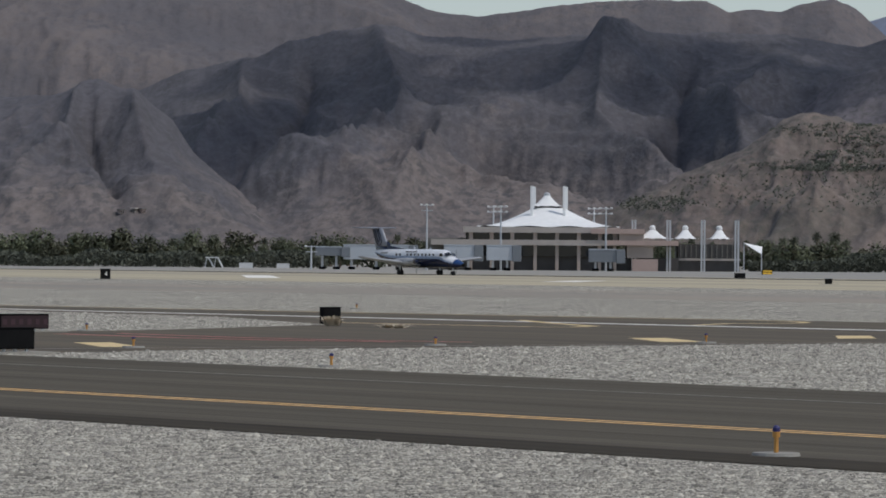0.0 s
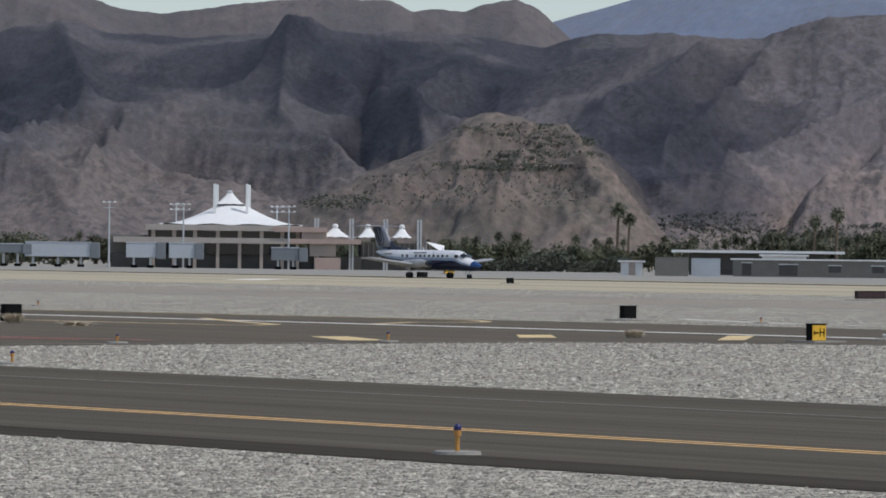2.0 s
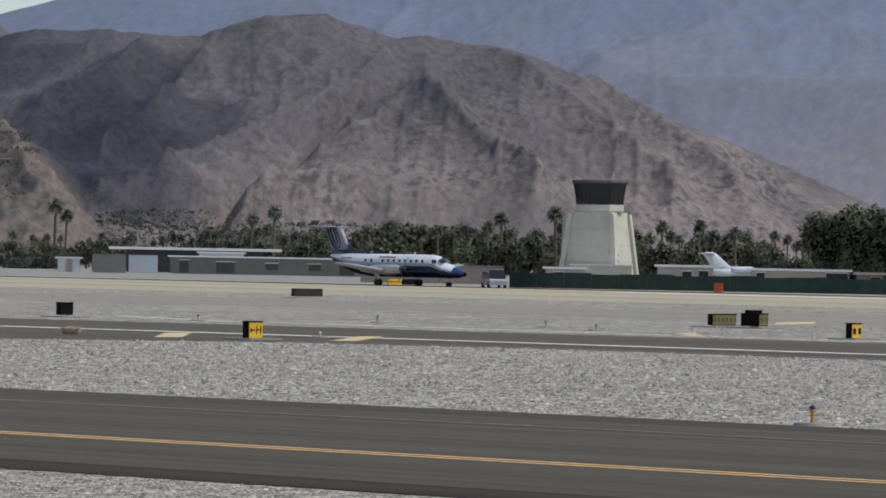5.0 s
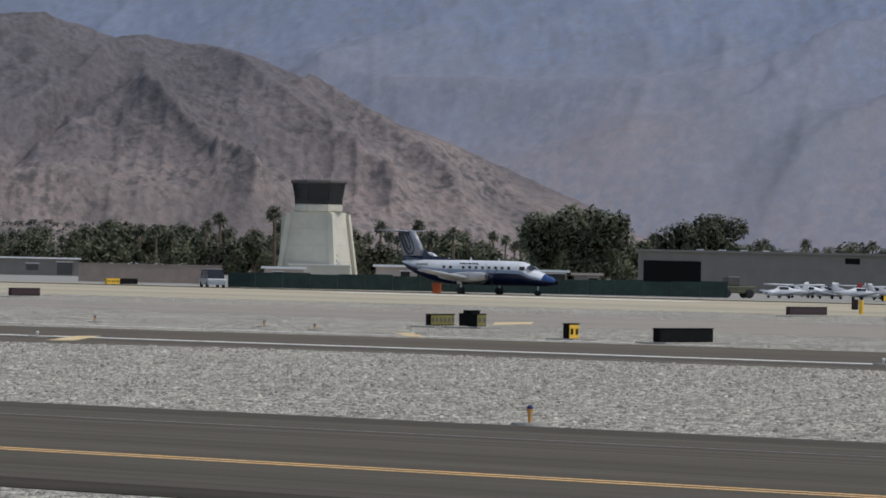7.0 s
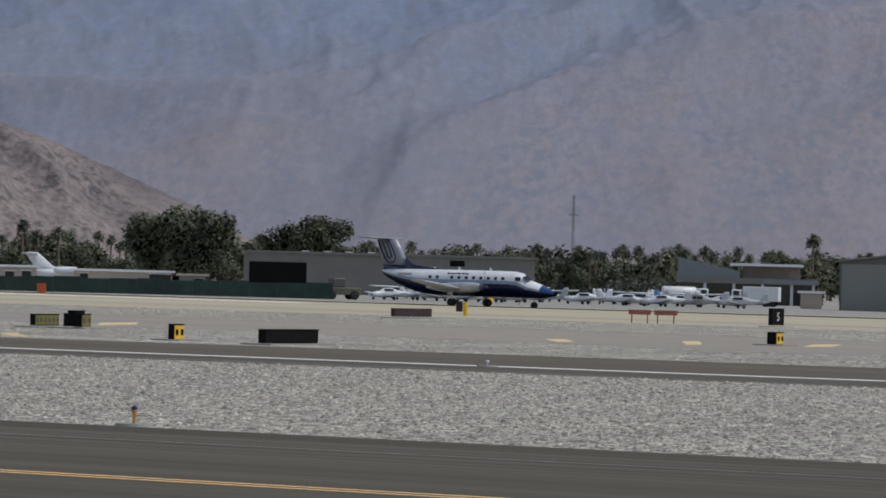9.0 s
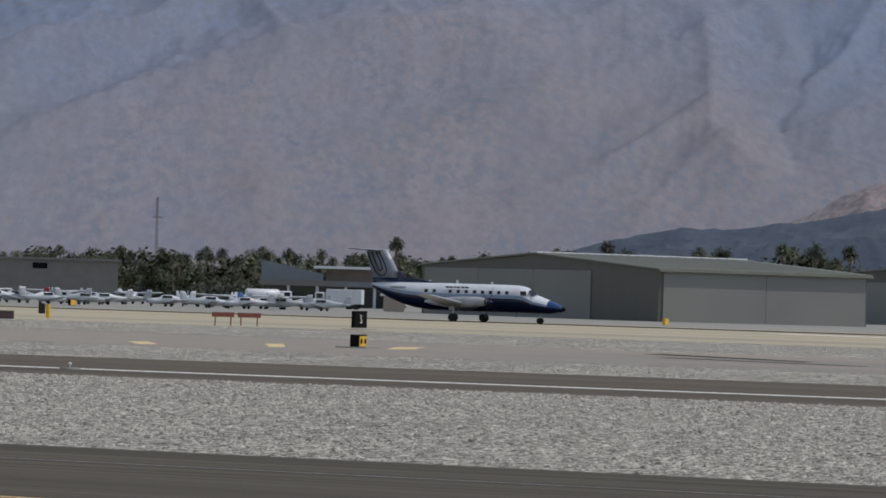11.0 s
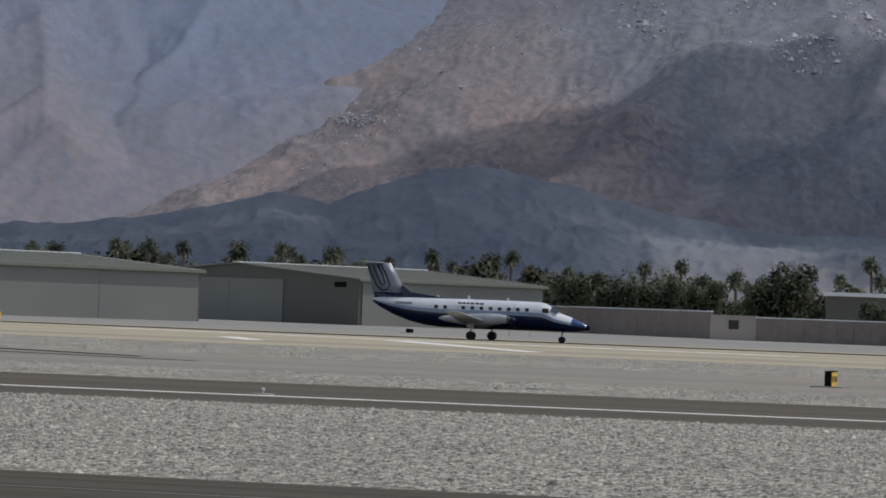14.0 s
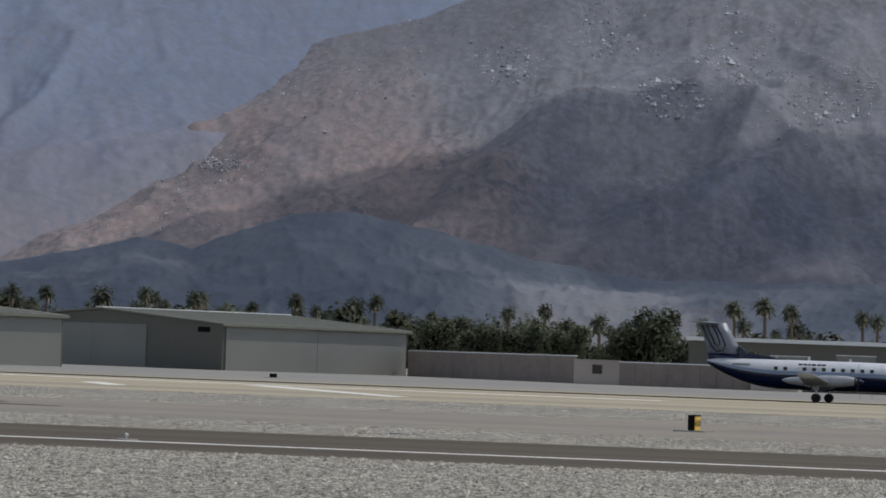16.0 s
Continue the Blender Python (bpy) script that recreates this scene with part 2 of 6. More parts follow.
# ---- mountains ----
def lattice(ix, iy, seed):
    h = (ix.astype(np.int64) * 374761393 + iy.astype(np.int64) * 668265263 + seed * 974711) & 0x7FFFFFFF
    h = ((h ^ (h >> 13)) * 1274126177) & 0x7FFFFFFF
    return ((h ^ (h >> 16)) & 0xFFFF) / 65535.0


def value(x, y, seed):
    ix, iy = np.floor(x), np.floor(y)
    fx, fy = x - ix, y - iy
    fx, fy = fx * fx * fx * (fx * (fx * 6 - 15) + 10), fy * fy * fy * (fy * (fy * 6 - 15) + 10)
    a, b, c, d = (lattice(ix + i, iy + j, seed) for j in (0, 1) for i in (0, 1))
    return (a * (1 - fx) + b * fx) * (1 - fy) + (c * (1 - fx) + d * fx) * fy


def ridged(x, y, seed, octaves=6, gain=0.5):
    out, amp, total = np.zeros_like(x), 1.0, 0.0
    for o in range(octaves):
        v = 1 - np.abs(2 * value(x, y, seed + o) - 1)
        out += amp * v * v
        total += amp
        x, y, amp = x * 2.03 + 5.2, y * 2.03 + 1.7, amp * gain
    return out / total


SLOPES = {}


def mountain(name, label, skyline, foot, ridge, mat, seed, relief=0.35, cell=170.0, step=0.04, rows=150, shape=1.15, rock=4.0, lean=0.7, flute=4.0, pale=(), ragged=0.8, minor=0.1, spurs=(), crest=16.0, breadth=0.22):
    """A range of hills: spurs and gullies that rise from foot to ridge metres away, up to the skyline (heading, height
    angle).

    pale: (heading, height angle) up to which a paler tone, sun and thinner haze put into the colour, replaces the
    darker one.
    spurs: lines of (heading, height angle) along which ridges run down the slope, crest metres high (gullies where the
    first number of a line is -1)."""
    sa, se = np.array(skyline).T
    az = np.arange(sa[0], sa[-1] + step, step)
    s = np.linspace(0, 1.12, rows)
    el = np.interp(az, sa, se)
    top = np.tan(np.radians(el)) * ridge
    A, S = np.meshgrid(np.radians(az), s)
    R = foot + (ridge - foot) * S
    X, Y = R * np.sin(A), R * np.cos(A)
    across, down = A * ridge, S * (ridge - foot)
    U, V = across / cell, down / (cell * flute)
    wx = value(U * 0.7 + 11, V * 1.3 + 3, seed + 50) + 0.5 * value(U * 1.9 + 4, V * 2.6 + 8, seed + 55) - 0.75
    wy = value(U * 0.9 + 7, V * 1.1 + 9, seed + 60) - 0.5
    n = ridged(U + 1.1 * wx + lean * V * 2, V + 0.9 * wy, seed, 6, 0.42)
    mid = ridged(U * 3.1 + 1.5 * wx - lean * V * 3, V * 1.7 + wy, seed + 30, 4)
    fine = ridged(across / 15 + 0.8 * wx, down / 75, seed + 20, 3)
    climb = np.where(S <= 1, np.clip(S, 0, 1) ** shape, 1 - (S - 1) * 2.2)
    mask = np.clip(S * 4, 0, 1) * np.clip((1.06 - S) * 3.2, 0.0, 1)
    Z = top[None, :] * (climb + relief * (n - 0.5) * mask + minor * (mid - 0.45) * mask) + rock * (fine - 0.5) * np.clip(S * 3, 0, 1) * (0.35 + 0.65 * mask)
    low = np.degrees(np.arctan2(top[None, :] * climb, R))
    raised = np.zeros_like(Z)
    for sign, line in spurs:
        d = np.full_like(Z, 99.0)
        for (a0, e0), (a1, e1) in zip(line, line[1:]):
            ax, ey = np.degrees(A) - a0 + 0.5 * wx, low - e0 + 0.25 * wy
            f = np.clip((ax * (a1 - a0) + ey * (e1 - e0)) / ((a1 - a0) ** 2 + (e1 - e0) ** 2), 0, 1)
            d = np.minimum(d, np.hypot(ax - f * (a1 - a0), ey - f * (e1 - e0)))
        raised += sign * np.exp(-d / breadth)
    Z = Z + crest * raised * np.clip(S * 4, 0, 1) * np.clip((1.03 - S) * 6, 0, 1)
    Z = np.where(S < 0.02, -4, Z) + EYE * np.clip(S, 0, 1)
    X += (n - 0.5) * 6 * mask
    SLOPES[name] = (X, Y, Z)
    co = np.stack([X, Y, Z], -1).reshape(-1, 3)
    r, c = Z.shape
    idx = np.arange(r * c).reshape(r, c)
    quads = np.stack([idx[:-1, :-1], idx[:-1, 1:], idx[1:, 1:], idx[1:, :-1]], -1).reshape(-1, 4)
    me = bpy.data.meshes.new(name)
    me.from_pydata(co.tolist(), [], quads.tolist())
    me.polygons.foreach_set("use_smooth", np.ones(len(quads), bool))
    # bare crests first; pale then adds the painted sunlit, less hazy ground
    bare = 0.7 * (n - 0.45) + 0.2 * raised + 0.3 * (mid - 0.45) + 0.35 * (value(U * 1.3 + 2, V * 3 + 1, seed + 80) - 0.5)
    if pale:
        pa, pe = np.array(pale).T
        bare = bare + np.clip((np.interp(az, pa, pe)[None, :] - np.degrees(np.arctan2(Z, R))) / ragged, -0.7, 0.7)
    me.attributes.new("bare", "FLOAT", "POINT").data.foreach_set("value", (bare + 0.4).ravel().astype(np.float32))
    me.materials.append(mat)
    return tagged(new(name, me), label, "mountain", kind="structure")


# pale draws where the painted blue haze gives way to the pinkish lower slope
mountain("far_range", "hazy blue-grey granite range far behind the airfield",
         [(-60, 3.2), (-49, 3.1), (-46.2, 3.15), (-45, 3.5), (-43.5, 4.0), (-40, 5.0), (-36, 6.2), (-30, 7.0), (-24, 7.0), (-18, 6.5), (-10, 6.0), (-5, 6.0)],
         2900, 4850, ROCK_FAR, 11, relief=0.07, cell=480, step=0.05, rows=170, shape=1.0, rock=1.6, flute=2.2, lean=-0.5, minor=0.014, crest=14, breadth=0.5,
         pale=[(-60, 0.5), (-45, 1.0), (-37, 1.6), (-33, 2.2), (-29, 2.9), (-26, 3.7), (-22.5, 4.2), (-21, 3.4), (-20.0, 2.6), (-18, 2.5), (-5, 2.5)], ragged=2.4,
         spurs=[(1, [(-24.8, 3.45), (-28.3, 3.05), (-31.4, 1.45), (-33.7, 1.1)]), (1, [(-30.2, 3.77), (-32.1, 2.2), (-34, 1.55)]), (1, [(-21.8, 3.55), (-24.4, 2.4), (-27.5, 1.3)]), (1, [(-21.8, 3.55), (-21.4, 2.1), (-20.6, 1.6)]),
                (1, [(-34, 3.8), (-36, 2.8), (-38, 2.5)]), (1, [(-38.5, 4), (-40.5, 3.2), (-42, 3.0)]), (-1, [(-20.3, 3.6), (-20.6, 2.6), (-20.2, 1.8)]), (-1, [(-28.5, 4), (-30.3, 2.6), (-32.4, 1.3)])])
mountain("back_range", "brown-grey rocky range behind the dark hill",
         [(-62, 4.6), (-57.7, 4.3), (-55.5, 4.03), (-53.6, 3.75), (-52.4, 3.57), (-51.9, 3.36), (-51.3, 3.28), (-50.6, 3.37), (-49.7, 3.47), (-49.0, 3.5), (-48.2, 3.48), (-47.9, 3.31),
          (-47.6, 3.36), (-47.2, 3.34), (-46.8, 3.44), (-46.5, 3.48), (-46.2, 3.35), (-45.7, 2.9), (-45, 2.6), (-43, 1.5)],
         2700, 4300, ROCK_BACK, 23, relief=0.16, cell=300, rows=120, minor=0.04)
# pale leaves the clouded right part in the shade-tinted blue-grey tone
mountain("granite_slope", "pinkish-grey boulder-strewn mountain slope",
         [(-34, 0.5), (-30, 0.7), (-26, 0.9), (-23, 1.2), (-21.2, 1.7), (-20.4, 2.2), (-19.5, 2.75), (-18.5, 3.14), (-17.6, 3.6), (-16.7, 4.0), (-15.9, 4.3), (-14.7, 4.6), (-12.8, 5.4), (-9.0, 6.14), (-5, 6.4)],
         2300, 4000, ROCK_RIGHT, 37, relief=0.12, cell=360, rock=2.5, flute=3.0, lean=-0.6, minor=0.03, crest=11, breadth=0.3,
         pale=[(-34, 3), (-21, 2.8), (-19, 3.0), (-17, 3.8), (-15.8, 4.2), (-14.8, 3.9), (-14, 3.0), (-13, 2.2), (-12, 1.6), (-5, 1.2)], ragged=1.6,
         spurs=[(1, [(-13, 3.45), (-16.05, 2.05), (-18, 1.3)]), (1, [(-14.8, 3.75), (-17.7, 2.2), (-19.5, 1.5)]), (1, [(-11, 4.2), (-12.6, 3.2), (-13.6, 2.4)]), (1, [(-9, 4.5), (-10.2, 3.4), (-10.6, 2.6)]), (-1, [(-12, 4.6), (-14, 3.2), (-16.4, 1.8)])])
# pale paints the sunlit foot of the hill, below the clouds' shade
mountain("dark_hill", "dark brown rocky desert hill with steep gullies",
         [(-62, 1.3), (-58.2, 1.57), (-56.6, 1.97), (-55.8, 2.24), (-55.2, 2.51), (-54.3, 2.67), (-53.8, 2.94), (-53.2, 3.05), (-52.4, 3.07), (-52.1, 2.96), (-50.9, 2.89), (-49.5, 2.98), (-48.2, 3.0),
          (-47.2, 3.02), (-46.6, 2.91), (-46.1, 2.84), (-45.4, 3.0), (-44.4, 3.05), (-43.3, 2.7), (-42, 2.0), (-40, 1.0)],
         1750, 3000, ROCK_DARK, 41, relief=0.24, cell=260, minor=0.03,
         spurs=[(1, [(-52.4, 3.07), (-52.15, 2.08), (-53.1, 1.4), (-54.5, 1.1)]), (1, [(-49.1, 3.0), (-50.1, 2.3), (-51.6, 1.85), (-52.4, 0.94)]), (1, [(-49.1, 3.0), (-49.5, 2.6), (-49.6, 1.93), (-48.6, 1.25)]),
                (-1, [(-51.2, 1.78), (-49.5, 1.17)]), (1, [(-47.05, 2.4), (-47.8, 1.93), (-47.5, 1.4)]), (1, [(-54.3, 2.67), (-54.6, 1.9), (-55.2, 1.3)]), (-1, [(-53.4, 2.7), (-53.9, 1.7), (-55, 0.9)]), (-1, [(-48.4, 2.6), (-48.5, 1.6)])],
         pale=[(-62, 0.6), (-55, 0.5), (-53.5, 0.9), (-52.5, 1.7), (-51, 1.9), (-50, 1.5), (-48, 1.2), (-46, 1.0), (-40, 1.0)], ragged=1.2)
# pale reaches higher on the right: the sunlit flank put into the colour
mountain("rounded_hill", "bare brown rounded hill streaked with gullies",
         [(-48.5, 0.9), (-47.1, 2.06), (-46.4, 2.45), (-45.5, 2.73), (-44.3, 3.06), (-43.6, 2.96), (-43.2, 2.94), (-42.3, 3.28), (-41.6, 3.34), (-41.0, 3.18), (-40.5, 3.01), (-40.1, 3.06), (-38.8, 2.87),
          (-37.8, 2.48), (-36.7, 1.93), (-35.2, 1.38), (-34.1, 0.9), (-33.4, 0.48), (-32.6, 0.25), (-32, 0.05)],
         1650, 2600, ROCK_NEAR, 57, relief=0.2, cell=220, step=0.035, rows=170, lean=0.9, minor=0.05, crest=17, breadth=0.19,
         spurs=[(1, [(-41.57, 3.35), (-44.1, 2.82), (-45.4, 2.0)]), (1, [(-40.35, 3.0), (-42.4, 2.0), (-43.5, 1.2)]), (1, [(-39.3, 2.9), (-37.8, 1.9), (-36.7, 1.0)]), (1, [(-37.9, 2.4), (-36.4, 1.5), (-35.7, 1.0)]),
                (1, [(-40.2, 2.4), (-39.2, 1.5), (-38.6, 0.8)]), (-1, [(-41.2, 2.5), (-42.4, 1.5), (-42.8, 0.7)]), (1, [(-43.3, 2.6), (-44.4, 1.5)])],
         pale=[(-48.5, 0.5), (-44, 1.0), (-42, 1.6), (-40, 2.0), (-38, 2.2), (-36, 1.9), (-34, 1.2), (-32, 1)], ragged=1.8)
mountain("low_hill", "low brown rocky hill at the valley's edge",
         [(-62, 2.0), (-58.5, 2.1), (-57.1, 2.08), (-56.4, 2.35), (-55.9, 2.16), (-55.4, 1.8), (-55.1, 1.35), (-54.4, 0.75), (-53.6, 0.25), (-53.0, 0.05)],
         1450, 2100, ROCK_DARK, 63, relief=0.22, cell=130, rows=110, minor=0.06, crest=12,
         spurs=[(1, [(-56.6, 2.38), (-56.7, 1.7), (-57.3, 1.17)]), (1, [(-55.9, 2.3), (-55.4, 1.17), (-54.8, 0.8)]), (-1, [(-56.3, 1.9), (-56.0, 1.0)])], pale=[(-62, 1.2), (-53, 0.9)], ragged=1.6)
mountain("house_hill", "tan foothill dotted with houses and dark shrubs",
         [(-51, 0.1), (-49.2, 0.75), (-48.6, 1.1), (-48.1, 1.29), (-47.7, 1.48), (-47.2, 1.8), (-46.7, 1.92), (-46.0, 1.8), (-45.6, 1.67), (-45.2, 1.44), (-44.9, 1.14), (-44.6, 0.72), (-44.3, 0.3), (-44, 0.05)],
         1400, 1900, ROCK_HOUSE, 71, relief=0.26, cell=110, rows=120, minor=0.11, rock=7.0, crest=8,
         spurs=[(1, [(-46.9, 1.8), (-47.8, 1.1), (-48.4, 0.7)]), (1, [(-45.8, 1.6), (-45.4, 0.9), (-45.2, 0.5)]), (1, [(-46.4, 1.3), (-46.7, 0.6)])])
# pale paints the sunlit gap between the clouds, from -13 to -10 degrees
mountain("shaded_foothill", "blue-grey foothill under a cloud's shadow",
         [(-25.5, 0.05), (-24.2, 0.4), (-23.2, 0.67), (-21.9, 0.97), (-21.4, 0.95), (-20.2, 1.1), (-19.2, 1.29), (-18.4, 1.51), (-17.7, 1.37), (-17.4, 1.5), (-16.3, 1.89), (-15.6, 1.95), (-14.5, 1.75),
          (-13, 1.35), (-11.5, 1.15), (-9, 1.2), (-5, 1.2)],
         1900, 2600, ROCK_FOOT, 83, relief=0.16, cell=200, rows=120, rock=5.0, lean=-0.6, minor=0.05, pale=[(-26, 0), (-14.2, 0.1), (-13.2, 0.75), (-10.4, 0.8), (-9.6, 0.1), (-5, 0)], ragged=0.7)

# ---- more materials ----
def let_through(m, share=0.4):
    """Leaves: part of the light passes through them."""
    n, link = m.node_tree.nodes, m.node_tree.links.new
    glow, both = n.new("ShaderNodeBsdfTranslucent"), n.new("ShaderNodeMixShader")
    both.inputs[0].default_value = share
    link(n["Principled BSDF"].inputs["Base Color"].links[0].from_socket, glow.inputs[0])
    link(n["Principled BSDF"].outputs[0], both.inputs[1])
    link(glow.outputs[0], both.inputs[2])
    link(both.outputs[0], n["Material Output"].inputs[0])


WHITE = material("white_fabric", (0.8, 0.8, 0.78), 0.7, 0.06, 1.0)
AIR_WHITE = material("aircraft_white", (0.74, 0.75, 0.76), 0.28, 0.05, 1.0, second=(0.66, 0.67, 0.69), second_scale=0.7)
# white dimmed in the colour for the shading on the parked light aircraft
LIGHT_PAINT = material("dimmed_white_paint", (0.52, 0.53, 0.54), 0.4, 0.1, 1.0, second=(0.42, 0.43, 0.45), second_scale=0.6, each=0.25)
AIR_GREY = material("aircraft_grey", (0.33, 0.335, 0.355), 0.35, 0.08, 1.0)
WING_GREY = material("wing_grey", (0.32, 0.325, 0.335), 0.4, 0.1, 1.0)
AIR_BLEND = material("aircraft_pale_blue_band", (0.25, 0.3, 0.4), 0.28, 0.05, 1.0)
NACELLE = material("nacelle_grey", (0.42, 0.42, 0.43), 0.4, 0.12, 1.0, second=(0.3, 0.3, 0.31), second_scale=0.8)
# navy lightened to the sky's sheen on the nose top
NOSE_SHEEN = material("aircraft_nose_sheen", (0.018, 0.055, 0.165), 0.2, 0.1, 1.0)
NAVY = material("aircraft_navy", (0.004, 0.01, 0.042), 0.2, 0.1, 1.0)
FIN_BLUE = material("fin_blue_grey", (0.24, 0.255, 0.3), 0.4, 0.08, 1.0)
DARK_GLASS = material("dark_glass", (0.012, 0.014, 0.018), 0.08, 0.1, 1.0, spec=0.6)
TYRE = material("tyre_rubber", (0.02, 0.02, 0.02), 0.85, 0.2, 8.0)
METAL = material("bare_metal", (0.5, 0.5, 0.5), 0.35, 0.15, 4.0, metal=0.9)
PALE_METAL = material("galvanised_steel", (0.55, 0.56, 0.57), 0.5, 0.12, 3.0, metal=0.3)
BLACK = material("black_panel", (0.011, 0.011, 0.011), 0.9, 0.2, 3.0, spec=0.05)
# sign red and its writing, darkened in the colour for faces away from light
MAROON = material("dark_red_panel", (0.022, 0.006, 0.007), 0.6, 0.2, 3.0)
MAROON_TEXT = material("dim_red_writing", (0.05, 0.02, 0.026), 0.6, 0.1, 3.0)
SIGN_YELLOW = material("sign_yellow", (0.75, 0.45, 0.03), 0.45, 0.1, 3.0)
# the sign yellow again, with the shade on its face mixed into the colour
OLIVE = material("shaded_sign_yellow", (0.17, 0.15, 0.03), 0.55, 0.2, 3.0)
RED_BROWN = material("red_brown_board", (0.3, 0.1, 0.07), 0.7, 0.15, 3.0)
ORANGE = material("safety_orange", (0.75, 0.15, 0.04), 0.6, 0.1, 3.0)
LAMP_BLUE = material("blue_glass", (0.02, 0.02, 0.12), 0.55, 0.05, 3.0)
STAKE = material("lamp_post_yellow", (0.55, 0.27, 0.06), 0.6, 0.15, 8.0)
TAN_WALL = material("tan_stucco", (0.48, 0.4, 0.34), 0.9, 0.1, 0.6, second=(0.37, 0.31, 0.265), second_scale=0.15)
PINK_WALL = material("pink_stucco", (0.48, 0.36, 0.31), 0.9, 0.1, 0.6)
ROOF_EDGE = material("roof_fascia", (0.46, 0.41, 0.365), 0.85, 0.1, 0.6)
BROWN_WALL = material("brown_block_wall", (0.3, 0.24, 0.2), 0.9, 0.15, 0.8, second=(0.25, 0.2, 0.17), second_scale=0.12)
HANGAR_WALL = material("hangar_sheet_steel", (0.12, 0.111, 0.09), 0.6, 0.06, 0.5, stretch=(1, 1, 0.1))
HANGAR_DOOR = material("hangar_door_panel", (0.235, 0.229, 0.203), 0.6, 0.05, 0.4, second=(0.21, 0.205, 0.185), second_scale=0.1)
HANGAR_ROOF = material("hangar_roof_sheet", (0.2, 0.198, 0.155), 0.6, 0.1, 0.4)
PALE_ROOF = material("pale_roof_sheet", (0.82, 0.82, 0.8), 0.5, 0.05, 0.4)
TOWER_WALL = material("tower_precast", (0.62, 0.585, 0.475), 0.85, 0.06, 0.5, second=(0.56, 0.53, 0.43), second_scale=0.2)
GREY_WALL = material("grey_wall", (0.2, 0.188, 0.168), 0.85, 0.12, 0.5)
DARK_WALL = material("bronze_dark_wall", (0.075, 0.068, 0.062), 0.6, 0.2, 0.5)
BRIDGE = material("jet_bridge_panel", (0.5, 0.53, 0.56), 0.5, 0.06, 0.6)
# darker copy of the bridge panel, with shade put into its colour
BRIDGE_DARK = material("jet_bridge_shade_panel", (0.2, 0.215, 0.23), 0.5, 0.08, 0.6)
SCREEN = material("green_windscreen", (0.022, 0.042, 0.034), 0.8, 0.2, 1.2, second=(0.03, 0.055, 0.045), second_scale=0.3)
BARK = material("palm_bark", (0.16, 0.12, 0.085), 0.95, 0.3, 3.0)
FROND = material("palm_frond", (0.105, 0.112, 0.072), 0.7, 0.3, 1.0, each=0.35)
LEAF = material("tree_leaf", (0.165, 0.182, 0.11), 0.7, 0.35, 0.6, each=0.35)
LEAF_OLIVE = material("desert_shrub_leaf", (0.175, 0.18, 0.115), 0.8, 0.35, 0.6, each=0.3)
DRY_BUSH = material("dry_bush", (0.55, 0.47, 0.35), 0.9, 0.3, 3.0)
CLOUD = material("cloud", (0.85, 0.86, 0.88), 1.0, 0.05, 0.002)
for leafy in (FROND, LEAF, LEAF_OLIVE):
    let_through(leafy)
thin, mixer = CLOUD.node_tree.nodes.new("ShaderNodeBsdfTransparent"), CLOUD.node_tree.nodes.new("ShaderNodeMixShader")
mixer.inputs[0].default_value = 0.34  # a thin cloud lets most of the light through each of its layers
CLOUD.node_tree.links.new(thin.outputs[0], mixer.inputs[1])
CLOUD.node_tree.links.new(CLOUD.node_tree.nodes["Principled BSDF"].outputs[0], mixer.inputs[2])
CLOUD.node_tree.links.new(mixer.outputs[0], CLOUD.node_tree.nodes["Material Output"].inputs[0])
TRUCK_WHITE = material("truck_white", (0.7, 0.7, 0.69), 0.4, 0.08, 1.0)
CAR_SILVER = material("silver_paint", (0.45, 0.46, 0.47), 0.3, 0.05, 1.0)
AIR_BLUE = material("light_blue_trim", (0.1, 0.25, 0.5), 0.3, 0.05, 1.0)
AIR_RED = material("red_trim", (0.4, 0.05, 0.05), 0.3, 0.05, 1.0)
PROP_BLUR = material("spinning_blade", (0.05, 0.05, 0.05), 0.5, 0.1, 3.0)
fade, blend = PROP_BLUR.node_tree.nodes.new("ShaderNodeBsdfTransparent"), PROP_BLUR.node_tree.nodes.new("ShaderNodeMixShader")
blend.inputs[0].default_value = 0.15  # a turning blade hardly shows
PROP_BLUR.node_tree.links.new(fade.outputs[0], blend.inputs[1])
PROP_BLUR.node_tree.links.new(PROP_BLUR.node_tree.nodes["Principled BSDF"].outputs[0], blend.inputs[2])
PROP_BLUR.node_tree.links.new(blend.outputs[0], PROP_BLUR.node_tree.nodes["Material Output"].inputs[0])
BEACON = material("red_beacon", (0.8, 0.03, 0.02), 0.3, 0.0, 1.0, emit=3.0)


# ---- the airliner ----
def loft(bm, rings, close=True, mats=None):
    """Joins rings of points, all with the same count; mats gives each strip's material by its number round the ring."""
    rows = [[bm.verts.new(p) for p in r] for r in rings]
    n = len(rows[0])
    for a, b in zip(rows, rows[1:]):
        for k in range(n):
            f = bm.faces.new((a[k], a[(k + 1) % n], b[(k + 1) % n], b[k]))
            if mats:
                f.material_index = mats[k]
    if close:
        for r in (rows[0][::-1], rows[-1]):
            f = bm.faces.new(r)
            if mats:
                f.material_index = mats[n // 2]
    return bm


def body_ring(x, lo, hi, half, n=24):
    c, r = (lo + hi) / 2, (hi - lo) / 2
    return [(x, half * math.sin(k * math.tau / n), c + r * math.cos(k * math.tau / n)) for k in range(n)]


